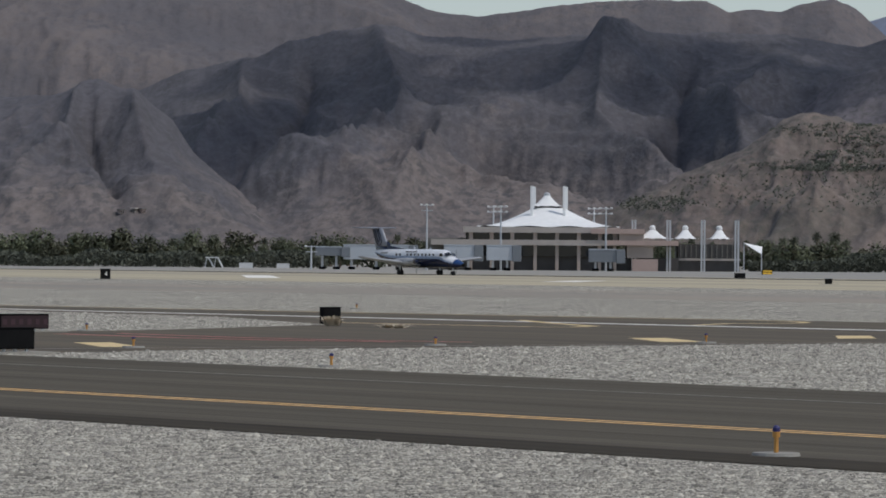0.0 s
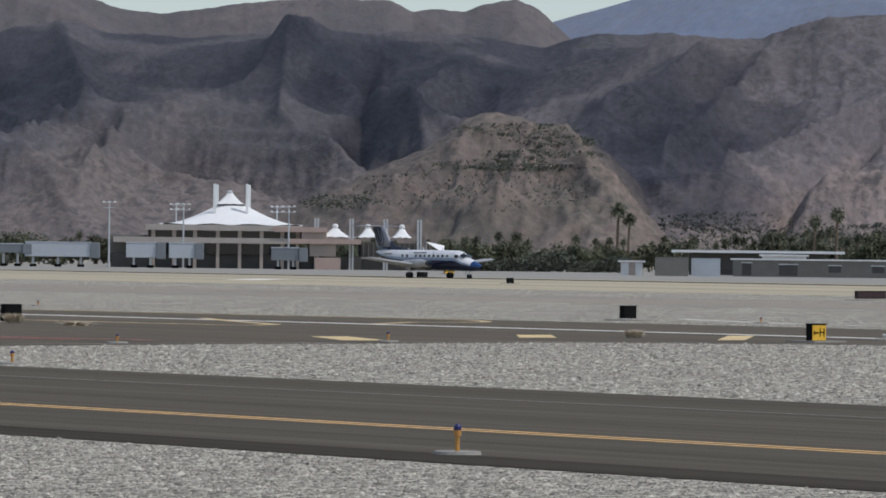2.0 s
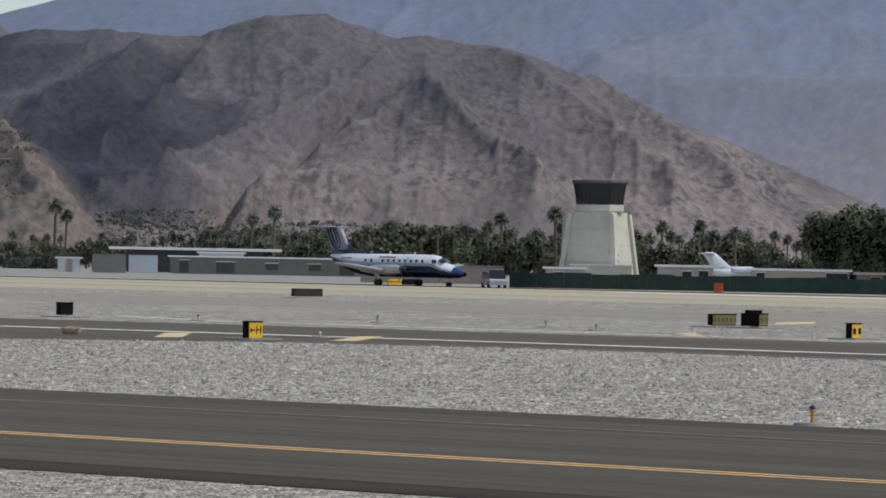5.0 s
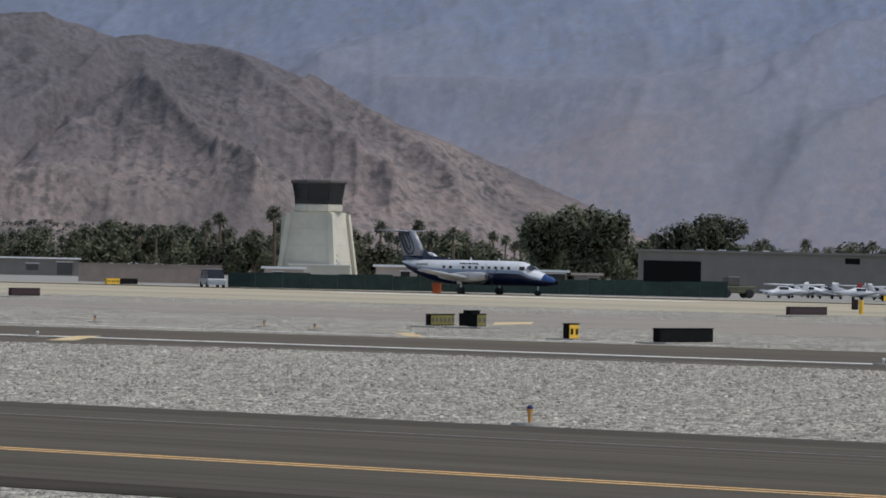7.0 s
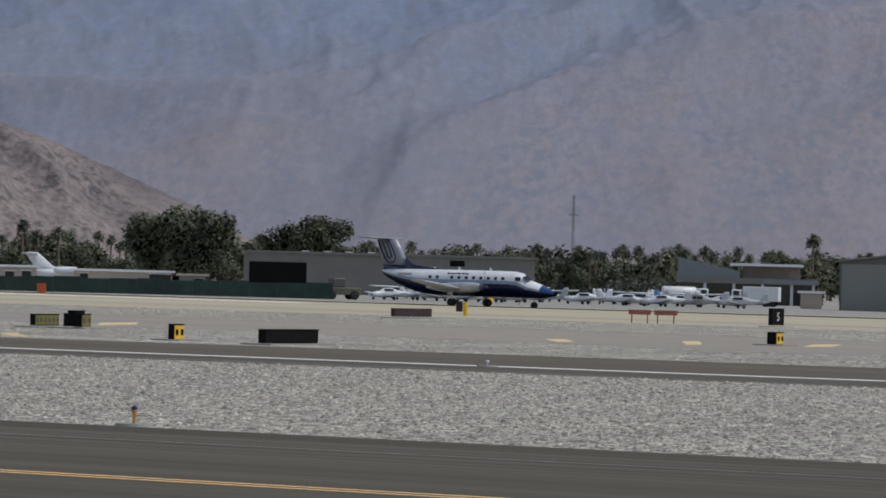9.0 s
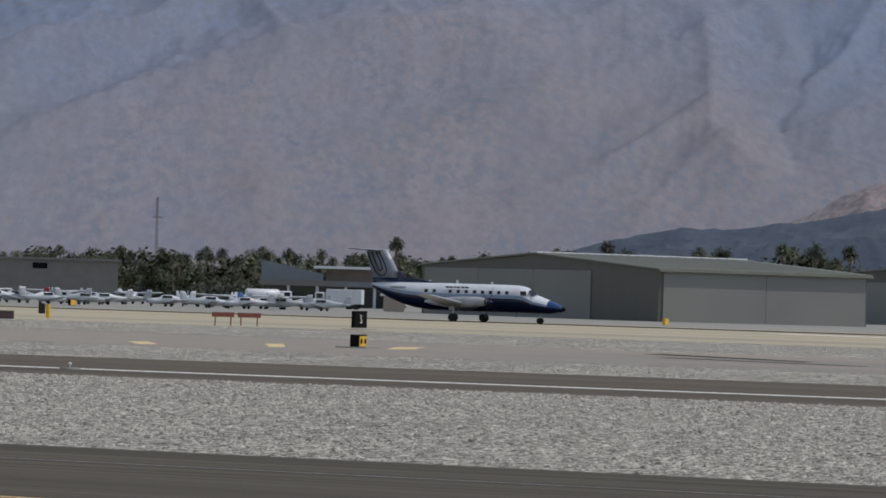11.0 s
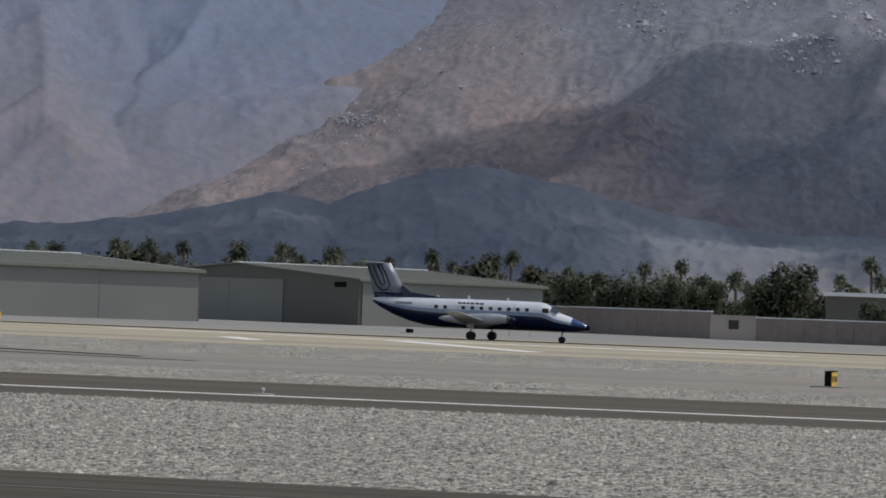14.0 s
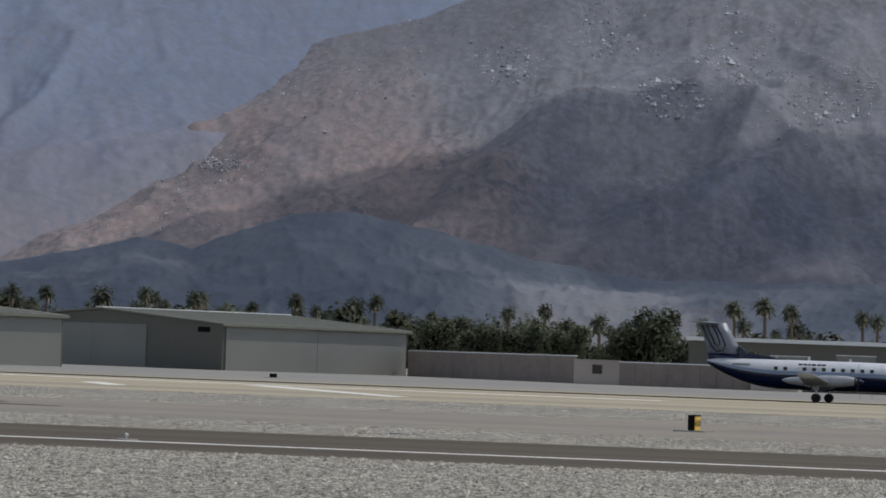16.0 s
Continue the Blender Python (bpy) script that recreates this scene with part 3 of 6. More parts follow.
def blade(bm, root, tip, chord0, chord1, thick, up=(0, 0, 1), sweep=0.0):
    """A wing-like piece from root to tip (points of the leading edge), chords running back along -x."""
    n, rings = 10, []
    for i in range(5):
        s = i / 4
        p = Vector(root).lerp(Vector(tip), s)
        c = chord0 + (chord1 - chord0) * s
        u, ring = Vector(up), []
        for k in range(n):
            a = k * math.tau / n
            q = (1 - math.cos(a)) / 2
            t = thick * c * math.sin(a) * (0.5 + 0.9 * math.sqrt(max(1 - q, 0)) * math.sqrt(q + 0.02))
            ring.append(p + Vector((-c * q, 0, 0)) + u * t)
        rings.append(ring)
    return loft(bm, rings)


def wheel_mesh(r, w):
    bm = bmesh.new()
    prof = [(-w / 2, r * 0.55), (-w / 2, r * 0.9), (-w * 0.32, r), (w * 0.32, r), (w / 2, r * 0.9), (w / 2, r * 0.55)]
    loft(bm, [[(rr * math.cos(a), y, rr * math.sin(a)) for a in [k * math.tau / 18 for k in range(18)]] for y, rr in prof])
    return bm


def hub_mesh(r, w):
    bm = bmesh.new()
    loft(bm, [[(rr * math.cos(a), y, rr * math.sin(a)) for a in [k * math.tau / 8 for k in range(8)]] for y, rr in
              ((-w * 0.56, r * 0.3), (-w * 0.5, r * 0.55), (w * 0.5, r * 0.55), (w * 0.56, r * 0.3))])
    return bm


SPINNERS, ROLLERS = [], []


def make_airliner():
    plane = thing("airliner", "white and navy-blue twin turboprop airliner rolling on the runway", "airplane", pose(-439.4, 342.7, 0.012))
    stations = [(9.35, 1.26, 1.38, 0.05), (9.1, 1.12, 1.56, 0.24), (8.6, 1.04, 1.80, 0.5), (7.9, 0.91, 2.10, 0.76), (7.2, 0.90, 2.34, 0.95), (6.6, 0.90, 2.54, 1.05),
                (6.05, 0.91, 2.94, 1.11), (5.6, 0.92, 3.22, 1.14), (5.0, 0.92, 3.34, 1.15), (3, 0.92, 3.37, 1.15), (0, 0.92, 3.37, 1.15), (-3.6, 0.94, 3.37, 1.15),
                (-5.0, 1.08, 3.37, 1.1), (-6.4, 1.38, 3.37, 0.95), (-7.8, 1.88, 3.36, 0.7), (-8.9, 2.42, 3.32, 0.42), (-9.5, 2.80, 3.24, 0.18), (-9.7, 3.02, 3.16, 0.06)]
    n = 24
    lower = [1 if math.cos((k + 0.5) * math.tau / n) < 0.02 else 0 for k in range(n)]
    shades = [2 if 0.02 < math.cos((k + 0.5) * math.tau / n) < 0.2 else lower[k] for k in range(n)]
    part("fuselage", loft(bmesh.new(), [body_ring(*s, n=n) for s in stations], mats=shades), [AIR_WHITE, NAVY, AIR_BLEND], plane, "white upper and navy lower fuselage", True)
    nose = [(x + 0.012 if x > 8 else x, lo - 0.012, hi + 0.012, half + 0.012) for x, lo, hi, half in stations[:4]]
    # upper strips carry the painted sheen, lower ones the navy paint
    part("nose_paint", loft(bmesh.new(), [body_ring(*s, n=n) for s in nose], close=False, mats=lower), [NOSE_SHEEN, NAVY], plane, "navy nose cone with a painted blue sheen on top", True)
    tip = [(x + 0.02, lo - 0.02, hi + 0.02, half + 0.02) for x, lo, hi, half in stations[:2]]
    part("radome_tip", loft(bmesh.new(), [body_ring(*s, n=n) for s in tip]), BLACK, plane, "black radome tip", True)
    for i in range(11):
        x = -3.75 + i * 0.79
        for side in (-1, 1):
            if i == 2:
                continue
            part("window", boxes((x - 0.16, x + 0.16, side * 1.07 - 0.03, side * 1.06 + 0.03, 2.5, 2.8), bevel=0.02), DARK_GLASS, plane)
    for side in (-1, 1):
        part("cockpit_window", boxes((5.45, 6.0, side * 1.03 - 0.05, side * 1.03 + 0.05, 2.46, 2.84)), DARK_GLASS, plane)
        bm = bmesh.new()
        v = [bm.verts.new(p) for p in ((6.1, side * 0.06, 3.2), (6.1, side * 0.85, 2.95), (6.62, side * 0.85, 2.62), (6.72, side * 0.06, 2.8))]
        bm.faces.new(v)
        bmesh.ops.translate(bm, verts=bm.verts, vec=(0.03, 0, -0.15))
        part("windshield", bm, DARK_GLASS, plane)
        # navigation strip and writing too small to read
        for x0, w in ((-1.9, 0.32), (-1.5, 0.3), (-1.1, 0.2), (-0.8, 0.32), (-0.36, 0.3), (0.02, 0.34)):
            part("title_bar", boxes((x0, x0 + w, side * 0.93 - 0.02, side * 0.93 + 0.02, 2.96, 3.1)), NAVY, plane)
        part("mark_bar", boxes((-7.4, -5.9, side * 0.86 - 0.02, side * 0.86 + 0.02, 2.78, 2.98)), AIR_GREY, plane)
    # fin with dorsal fillet
    def ring(z, x0, x1, t):
        return [(x1, 0, z), (x1 - 0.25 * (x1 - x0), -t, z), (x0, -0.03, z), (x0, 0.03, z), (x1 - 0.25 * (x1 - x0), t, z)]

    part("fin", loft(bmesh.new(), [ring(3.72, -9.62, -6.8, 0.15), ring(4.5, -9.85, -7.15, 0.13), ring(5.3, -10.08, -7.6, 0.12), ring(6.2, -10.3, -8.15, 0.1)]), FIN_BLUE, plane, "blue-grey fin", True)
    part("fin_foot", loft(bmesh.new(), [ring(3.0, -9.4, -6.0, 0.17), ring(3.72, -9.62, -6.75, 0.155)]), NAVY, plane, "navy band at the fin's foot", True)
    bm = bmesh.new()
    side_a, side_b = [[bm.verts.new((x, y, z)) for x, z, y in ((-2.4, 3.3, 0), (-7.0, 3.2, s * 0.17), (-7.0, 4.4, s * 0.12), (-6.3, 3.8, s * 0.05))] for s in (-1, 1)]
    bm.faces.new(side_a), bm.faces.new(side_b[::-1])
    for k in range(4):
        bm.faces.new((side_a[k], side_a[(k + 1) % 4], side_b[(k + 1) % 4], side_b[k]))
    part("dorsal_fin", bm, NAVY, plane, "navy dorsal fin")
    for side in (-1, 1):
        for u in (((-10.2, 6.1), (-9.8, 5.2), (-9.3, 4.35), (-8.85, 3.95), (-8.35, 4.05), (-8.15, 4.5), (-8.5, 5.3), (-9.0, 6.1)),
                  ((-9.75, 6.1), (-9.4, 5.3), (-9.05, 4.6), (-8.8, 4.4), (-8.6, 4.6), (-8.85, 5.3), (-9.3, 6.1))):
            part("fin_stripe", tube(bmesh.new(), [(x, side * (0.14 - 0.02 * (z - 3.8)), z - 0.1) for x, z in u], 0.065, 5), NAVY, plane)
        part("tailplane", blade(bmesh.new(), (-8.7, side * 0.05, 6.17), (-9.5, side * 3.45, 6.22), 1.75, 1.0, 0.06), FIN_BLUE, plane, smooth=True)
        part("wing", blade(bmesh.new(), (1.35, side * 0.9, 1.32), (0.75, side * 9.85, 2.3), 2.8, 1.3, 0.13), WING_GREY, plane, "grey wing", True)
        # engine nacelle and propeller
        nac = [(3.35, 1.61, 1.95, 0.18), (3.1, 1.47, 2.11, 0.34), (2.4, 1.35, 2.23, 0.42), (1.0, 1.23, 2.23, 0.44), (-0.8, 1.25, 2.11, 0.4), (-2.3, 1.47, 1.95, 0.26), (-2.8, 1.65, 1.80, 0.08)]
        bm = loft(bmesh.new(), [[(x, y + side * 3.3, z) for x, y, z in body_ring(*s, n=14)] for s in nac])
        part("engine", bm, NACELLE, plane, "pale grey engine nacelle", True)
        cowl = [(x + 0.012, lo - 0.012, hi + 0.012, half + 0.012) for x, lo, hi, half in nac[:2]]
        part("engine_cowl", loft(bmesh.new(), [[(x, y + side * 3.3, z) for x, y, z in body_ring(*s, n=14)] for s in cowl]), DARK_WALL, plane, "dark engine intake lip", True)
        hub = part("propeller", tube(bmesh.new(), [(0, 0, 0), (0.25, 0, 0), (0.5, 0, 0)], [0.24, 0.2, 0.04], 12), NAVY, plane, "dark spinner", True, pose(3.36, side * 3.3, 1.77))
        for k in range(4):
            bm = boxes((-0.02, 0.02, -0.09, 0.09, 0.2, 1.55), bevel=0.01)
            part("blade", bm, PROP_BLUR, hub, m=pose(0.12, 0, 0, 90 * k, 0, 0))
        SPINNERS.append((hub, (3.36, side * 3.3, 1.77)))
        # main gear
        leg = part("main_gear", tube(bmesh.new(), [(0, 0, 0), (0, 0, 1.1)], 0.1, 8), PALE_METAL, plane, m=pose(0, side * 3.29, 0.36))
        part("gear_door", boxes((-0.3, 0.3, 0.3 * side - 0.02, 0.3 * side + 0.02, 0.65, 1.0)), AIR_GREY, leg)
        for dy in (-0.22, 0.22):
            w = part("wheel", wheel_mesh(0.36, 0.24), TYRE, leg, smooth=True, m=pose(0, dy, 0))
            ROLLERS.append((w, (0, dy, 0)))
    leg = part("nose_gear", tube(bmesh.new(), [(0, 0, 0), (0, 0, 0.9)], 0.07, 8), PALE_METAL, plane, m=pose(6.97, 0, 0.27))
    for dy in (-0.15, 0.15):
        w = part("wheel", wheel_mesh(0.27, 0.17), TYRE, leg, smooth=True, m=pose(0, dy, 0))
        ROLLERS.append((w, (0, dy, 0)))
    part("landing_lamp", tube(bmesh.new(), [(0.06, 0, 0.62), (0.14, 0, 0.62)], 0.09, 8), METAL, leg, "unlit landing lamp")
    part("beacon", tube(bmesh.new(), [(-0.3, 0, 0.95), (-0.3, 0, 1.05)], 0.08, 8), BEACON, plane, "red beacon light")
    for x, h in ((-1.2, 0.32), (2.2, 0.26), (-3.9, 0.25)):
        part("antenna", boxes((x - 0.1, x + 0.1, -0.02, 0.02, 3.3, 3.35 + h)), AIR_WHITE, plane)
    return plane


airliner = make_airliner()
TRAVEL = [(0.0, -439.4), (2.5, -360.5), (5.0, -292.2), (7.5, -233.6), (9.0, -200.7), (12.5, -126.4), (14.5, -85.2), (16.0, -55.0)]


def motions():
    walk(airliner, [(t, pose(x, 342.7, 0.012)) for t, x in TRAVEL])
    for ob, p in SPINNERS:
        walk(ob, [(i / 10, pose(*p, (i * 75) % 360, 0, 0)) for i in range(161)])
    for ob, p in ROLLERS:
        walk(ob, [(i / 30, pose(*p, 0, (i * 80) % 360, 0)) for i in range(481)])


# ---- terminal ----
def tent(bm, cx, cy, half_x, half_y, z0, z1, r1, steps=8, round_=24, sag=0.55, scallop=0.35):
    """A fabric roof that swoops from a scalloped square eave up to a ring."""
    rings = []
    for i in range(steps + 1):
        s = i / steps
        rise = s ** (1 + sag)
        ring = []
        for k in range(round_ * 2):
            a = k * math.tau / (round_ * 2) + 0.01
            c, d = math.cos(a), math.sin(a)
            q = 1 / max(abs(c), abs(d)) ** 0.7
            x, y = half_x * c * q * (1 - s) + r1 * c * s, half_y * d * q * (1 - s) + r1 * d * s
            z = z0 + (z1 - z0) * rise + scallop * abs(math.sin(a * 6)) * (1 - s) ** 4
            ring.append((cx + x, cy + y, z))
        rings.append(ring)
    return loft(bm, rings, close=False)


def make_terminal():
    t = thing("terminal_building", "tan terminal with white tensile tent roofs and glazing", "terminal", ground_pose(-50.317, 775))
    # dark wall colour stands in for the shade under the floor above
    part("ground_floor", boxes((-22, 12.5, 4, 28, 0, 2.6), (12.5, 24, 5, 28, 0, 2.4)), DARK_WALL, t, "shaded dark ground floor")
    part("upper_glazing", boxes((-15.2, 12, 3, 28, 2.6, 4.6), (-15.2, 12.5, 3.2, 28, 5.6, 6.9)), DARK_GLASS, t, "dark ribbon windows")
    part("roof_fascia", boxes((-15.6, 12.9, 2, 30, 6.9, 7.95)), ROOF_EDGE, t)
    part("floor_fascia", boxes((-21.5, 12.9, 1.6, 30, 4.6, 5.6)), ROOF_EDGE, t)
    part("wing_roof", boxes((7.8, 17.6, 1.2, 24, 6.8, 7.7)), PINK_WALL, t, "pinkish roof fascia")
    part("wing_band", boxes((10.6, 23.8, 1.0, 24, 4.7, 5.6)), PINK_WALL, t, "pinkish balcony band")
    part("wing_wall", boxes((14.4, 19.2, 1.6, 22, 2.4, 4.7), (12.95, 17.5, 1.6, 22, 5.6, 6.8)), TAN_WALL, t)
    part("garden_wall", boxes((15.2, 19.9, -6, -5.6, 0, 2.2)), PINK_WALL, t, "low pink wall")
    part("west_block", boxes((-22.5, -15.7, 6, 26, 2.6, 5.9)), GREY_WALL, t, "grey side block")
    for x in (-14.2, -10.4, -6.6, -2.4, 1.6, 5.6, 9.4, 12.2):
        part("column", boxes((x - 0.3, x + 0.3, 2.2, 2.8, 0, 4.6)), TAN_WALL, t)
        part("pier", boxes((x - 0.35, x + 0.35, 2.6, 3.15, 5.6, 6.9)), TAN_WALL, t)
    part("tent_roof", tent(bmesh.new(), 0.0, 15, 13.4, 12.8, 7.85, 11.6, 2.9), WHITE, t, "white scalloped tensile roof", True)
    part("tent_neck", tube(bmesh.new(), [(-0.3, 15, 11.5), (-0.3, 15, 12.1)], 2.3, 20), DARK_WALL, t, "dark ring in the gap under the tent cap")
    part("tent_cap", tent(bmesh.new(), -0.3, 15, 2.9, 2.9, 11.85, 14.0, 0.45, sag=0.4, scallop=0.1), WHITE, t, "white tent cap", True)
    part("tent_finial", tube(bmesh.new(), [(-0.3, 15, 13.9), (-0.3, 15, 14.3), (-0.3, 15, 14.5)], [0.6, 0.55, 0.2], 12), PALE_METAL, t)
    for x, y in ((-3.1, 10), (2.9, 10), (-2.7, 20), (3.3, 20)):
        part("mast", boxes((x - 0.28, x + 0.28, y - 0.3, y + 0.3, 7.95, 15.6), bevel=0.05), WHITE, t, "white square mast")
    # gate concourse with three small tents
    part("concourse", boxes((23.9, 35.2, 6, 26, 0, 5.0)), DARK_WALL, t, "dark bronze-glazed concourse")
    for x in range(12):
        part("mullion", boxes((24.3 + x * 0.95, 24.45 + x * 0.95, 5.8, 6, 2.4, 4.9)), GREY_WALL, t)
    part("concourse_band", boxes((23.8, 35.4, 5.6, 26, 2.0, 2.4)), ROOF_EDGE, t)
    for x, w in ((19.3, 3.7), (25.4, 2.5), (31.7, 2.3)):
        part("small_tent", tent(bmesh.new(), x, 12, w, 4, 5.95, 7.7, 0.5, sag=0.9, scallop=0.15), WHITE, t, "white peaked fabric roof", True)
        part("tent_top", tube(bmesh.new(), [(x, 12, 7.8), (x, 12, 8.25), (x, 12, 8.5)], [0.55, 0.55, 0.2], 12), WHITE, t)
    for x in (15.7, 22.1, 28.4, 34.6):
        for dx in (-0.26, 0.26):
            part("mast", boxes((x + dx - 0.17, x + dx + 0.17, 4.0, 4.4, 0, 9.4), bevel=0.03), PALE_METAL, t, "pale paired mast")
    bm = bmesh.new()
    v = [bm.verts.new(p) for p in ((36, 8, 5.3), (39.3, 7, 3.2), (39.6, 11, 4.6), (37.5, 10, 4.55))]
    bm.faces.new(v)
    r = bmesh.ops.extrude_face_region(bm, geom=bm.faces[:])
    bmesh.ops.translate(bm, verts=[e for e in r["geom"] if isinstance(e, bmesh.types.BMVert)], vec=(0, 0, 0.08))
    part("shade_sail", bm, WHITE, t, "white triangular shade sail")
    part("sail_post", boxes((39.2, 39.4, 7, 7.2, 0, 3.3)), PALE_METAL, t)
    part("sail_post", boxes((36, 36.2, 8, 8.2, 0, 5.3)), PALE_METAL, t)
    return t


make_terminal()


def jet_bridge(x, w, z0, z1, dark, depth=2.5, legs=(0.25, 0.8)):
    b = thing("jet_bridge", "grey panelled passenger boarding bridge on steel legs", "jet bridge", ground_pose(-50.317, 755) @ pose(x, 0, 0), "boarding bridges at the terminal")
    part("tunnel", boxes((0, w, 0, depth, z0, z1), bevel=0.05), BRIDGE_DARK if dark else BRIDGE, b)
    part("roof_rail", boxes((-0.05, w + 0.05, -0.06, depth + 0.06, z1, z1 + 0.18)), BRIDGE, b)
    part("cab", boxes((w, w + 1.6, -0.3, depth + 0.3, z0 - 0.2, z1 + 0.1), bevel=0.08), BRIDGE_DARK, b, "bridge cab")
    for s in legs:
        part("leg", boxes((w * s - 0.2, w * s + 0.2, depth / 2 - 0.3, depth / 2 + 0.3, 0.3, z0)), PALE_METAL, b)
        part("bogie", boxes((w * s - 0.6, w * s + 0.6, depth / 2 - 0.5, depth / 2 + 0.5, 0, 0.5), bevel=0.08), BLACK, b)


jet_bridge(-36.5, 11.6, 1.8, 4.3, False, legs=(0.12, 0.5, 0.85))
jet_bridge(-41.5, 4.6, 2.4, 3.9, True)
jet_bridge(-18.6, 5.4, 1.8, 4.4, False)
jet_bridge(-11.0, 4.6, 1.8, 4.4, False)
jet_bridge(7.2, 4.9, 1.6, 3.8, True)


def flood_pole(az, dist, h, heads):
    p = thing("floodlight_pole", "tall pale apron floodlight pole with lamp cluster", "light pole", ground_pose(az, dist), "apron floodlights")
    part("pole", tube(bmesh.new(), [(0, 0, 0), (0, 0, h)], [0.2, 0.12], 10), PALE_METAL, p)
    part("crossarm", boxes((-1.1, 1.1, -0.06, 0.06, h - 0.25, h - 0.1), (-1.0, 1.0, -0.06, 0.06, h - 1.2, h - 1.05)), PALE_METAL, p)
    for i in range(heads):
        x, z = -1.0 + 2.0 * (i % 3) / 2, h - (0.25 if i < 3 else 1.2)
        part("lamp_head", boxes((x - 0.2, x + 0.2, -0.45, 0.1, z, z + 0.28), bevel=0.05), WHITE, p)


for az, d, h, k in ((-51.96, 752, 11.7, 3), (-50.96, 760, 11.6, 6), (-51.06, 800, 12.0, 6), (-49.7, 800, 11.8, 6), (-49.54, 760, 11.4, 6), (-53.52, 745, 4.2, 1)):
    flood_pole(az, d, h, k)


# ---- control tower ----
def ngon_ring(n, r, z, turn=0.0):
    return [(r * math.cos(k * math.tau / n + turn), r * math.sin(k * math.tau / n + turn), z) for k in range(n)]


def make_tower():
    d = 850
    t = thing("control_tower", "cream precast control tower with dark glazed cab", "tower", ground_pose(-37.75, d))
    q = math.pi / 4
    core = pose(0, 0, 0, 0, 0, -22)
    part("shaft", loft(bmesh.new(), [ngon_ring(4, 8.0, 0, q), ngon_ring(4, 6.05, 13.2, q)]), TOWER_WALL, t, m=core)
    for k in range(4):
        bm = bmesh.new()
        c0, c1 = ngon_ring(4, 8.25, 0, q)[k], ngon_ring(4, 6.3, 12.9, q)[k]
        loft(bm, [[(c[0] + dx, c[1] + dy, c[2]) for dx, dy in ((-0.5, -0.5), (0.5, -0.5), (0.5, 0.5), (-0.5, 0.5))] for c in (c0, c1)])
        part("corner_fin", bm, TOWER_WALL, t, m=core)
    part("annex_shaft", loft(bmesh.new(), [[(x * s - 5.9, y * s + 3, z) for x, y in ((-1.9, -3), (1.9, -3), (1.9, 3), (-1.9, 3))] for s, z in ((1, 0), (0.75, 12.4))]), TOWER_WALL, t)
    for z in (3.3, 6.6, 9.9):
        s = 8.0 - (8.0 - 6.05) * z / 13.2
        part("panel_joint", loft(bmesh.new(), [ngon_ring(4, s + 0.01, z - 0.03, q), ngon_ring(4, s + 0.01, z + 0.03, q)]), ROOF_EDGE, t, m=core)
    part("collar", loft(bmesh.new(), [ngon_ring(8, 4.9, 13.2, 0.39), ngon_ring(8, 5.2, 13.5, 0.39), ngon_ring(8, 5.2, 14.6, 0.39), ngon_ring(8, 4.9, 14.8, 0.39)]), TOWER_WALL, t, "pale collar")
    part("cab_glass", loft(bmesh.new(), [ngon_ring(8, 4.95, 14.8, 0.39), ngon_ring(8, 5.1, 15.7, 0.39), ngon_ring(8, 5.8, 19.0, 0.39)]), DARK_GLASS, t, "dark tinted cab windows")
    part("cab_sill", loft(bmesh.new(), [ngon_ring(8, 5.1, 14.8, 0.39), ngon_ring(8, 5.22, 15.7, 0.39)]), DARK_GLASS, t)
    for k in range(8):
        a = k * math.tau / 8 + 0.39
        part("mullion", tube(bmesh.new(), [(5.0 * math.cos(a), 5.0 * math.sin(a), 15.7), (5.66 * math.cos(a), 5.66 * math.sin(a), 19.0)], 0.12, 6), BLACK, t)
    part("cab_roof", loft(bmesh.new(), [ngon_ring(8, 5.95, 18.9, 0.39), ngon_ring(8, 6.1, 19.2, 0.39), ngon_ring(8, 5.9, 19.6, 0.39)]), DARK_WALL, t, "dark cab roof")
    for x in (-3, 0.5, 2.6):
        part("antenna", tube(bmesh.new(), [(x, 0, 19.6), (x, 0, 20.6 + 0.3 * x % 1)], 0.05, 6), PALE_METAL, t)
    part("stair_rail", tube(bmesh.new(), [(2.0, -6.6, 5.2), (5.2, -5.2, 2.4), (6.6, -4.6, 2.2)], 0.1, 6), PALE_METAL, t)
    part("base_hall", boxes((-5.5, 6.5, -12, -6, 0, 2.6)), TOWER_WALL, t)
    part("base_roof", boxes((-5.8, 6.8, -12.3, -5.9, 2.6, 2.8)), PALE_ROOF, t)


make_tower()


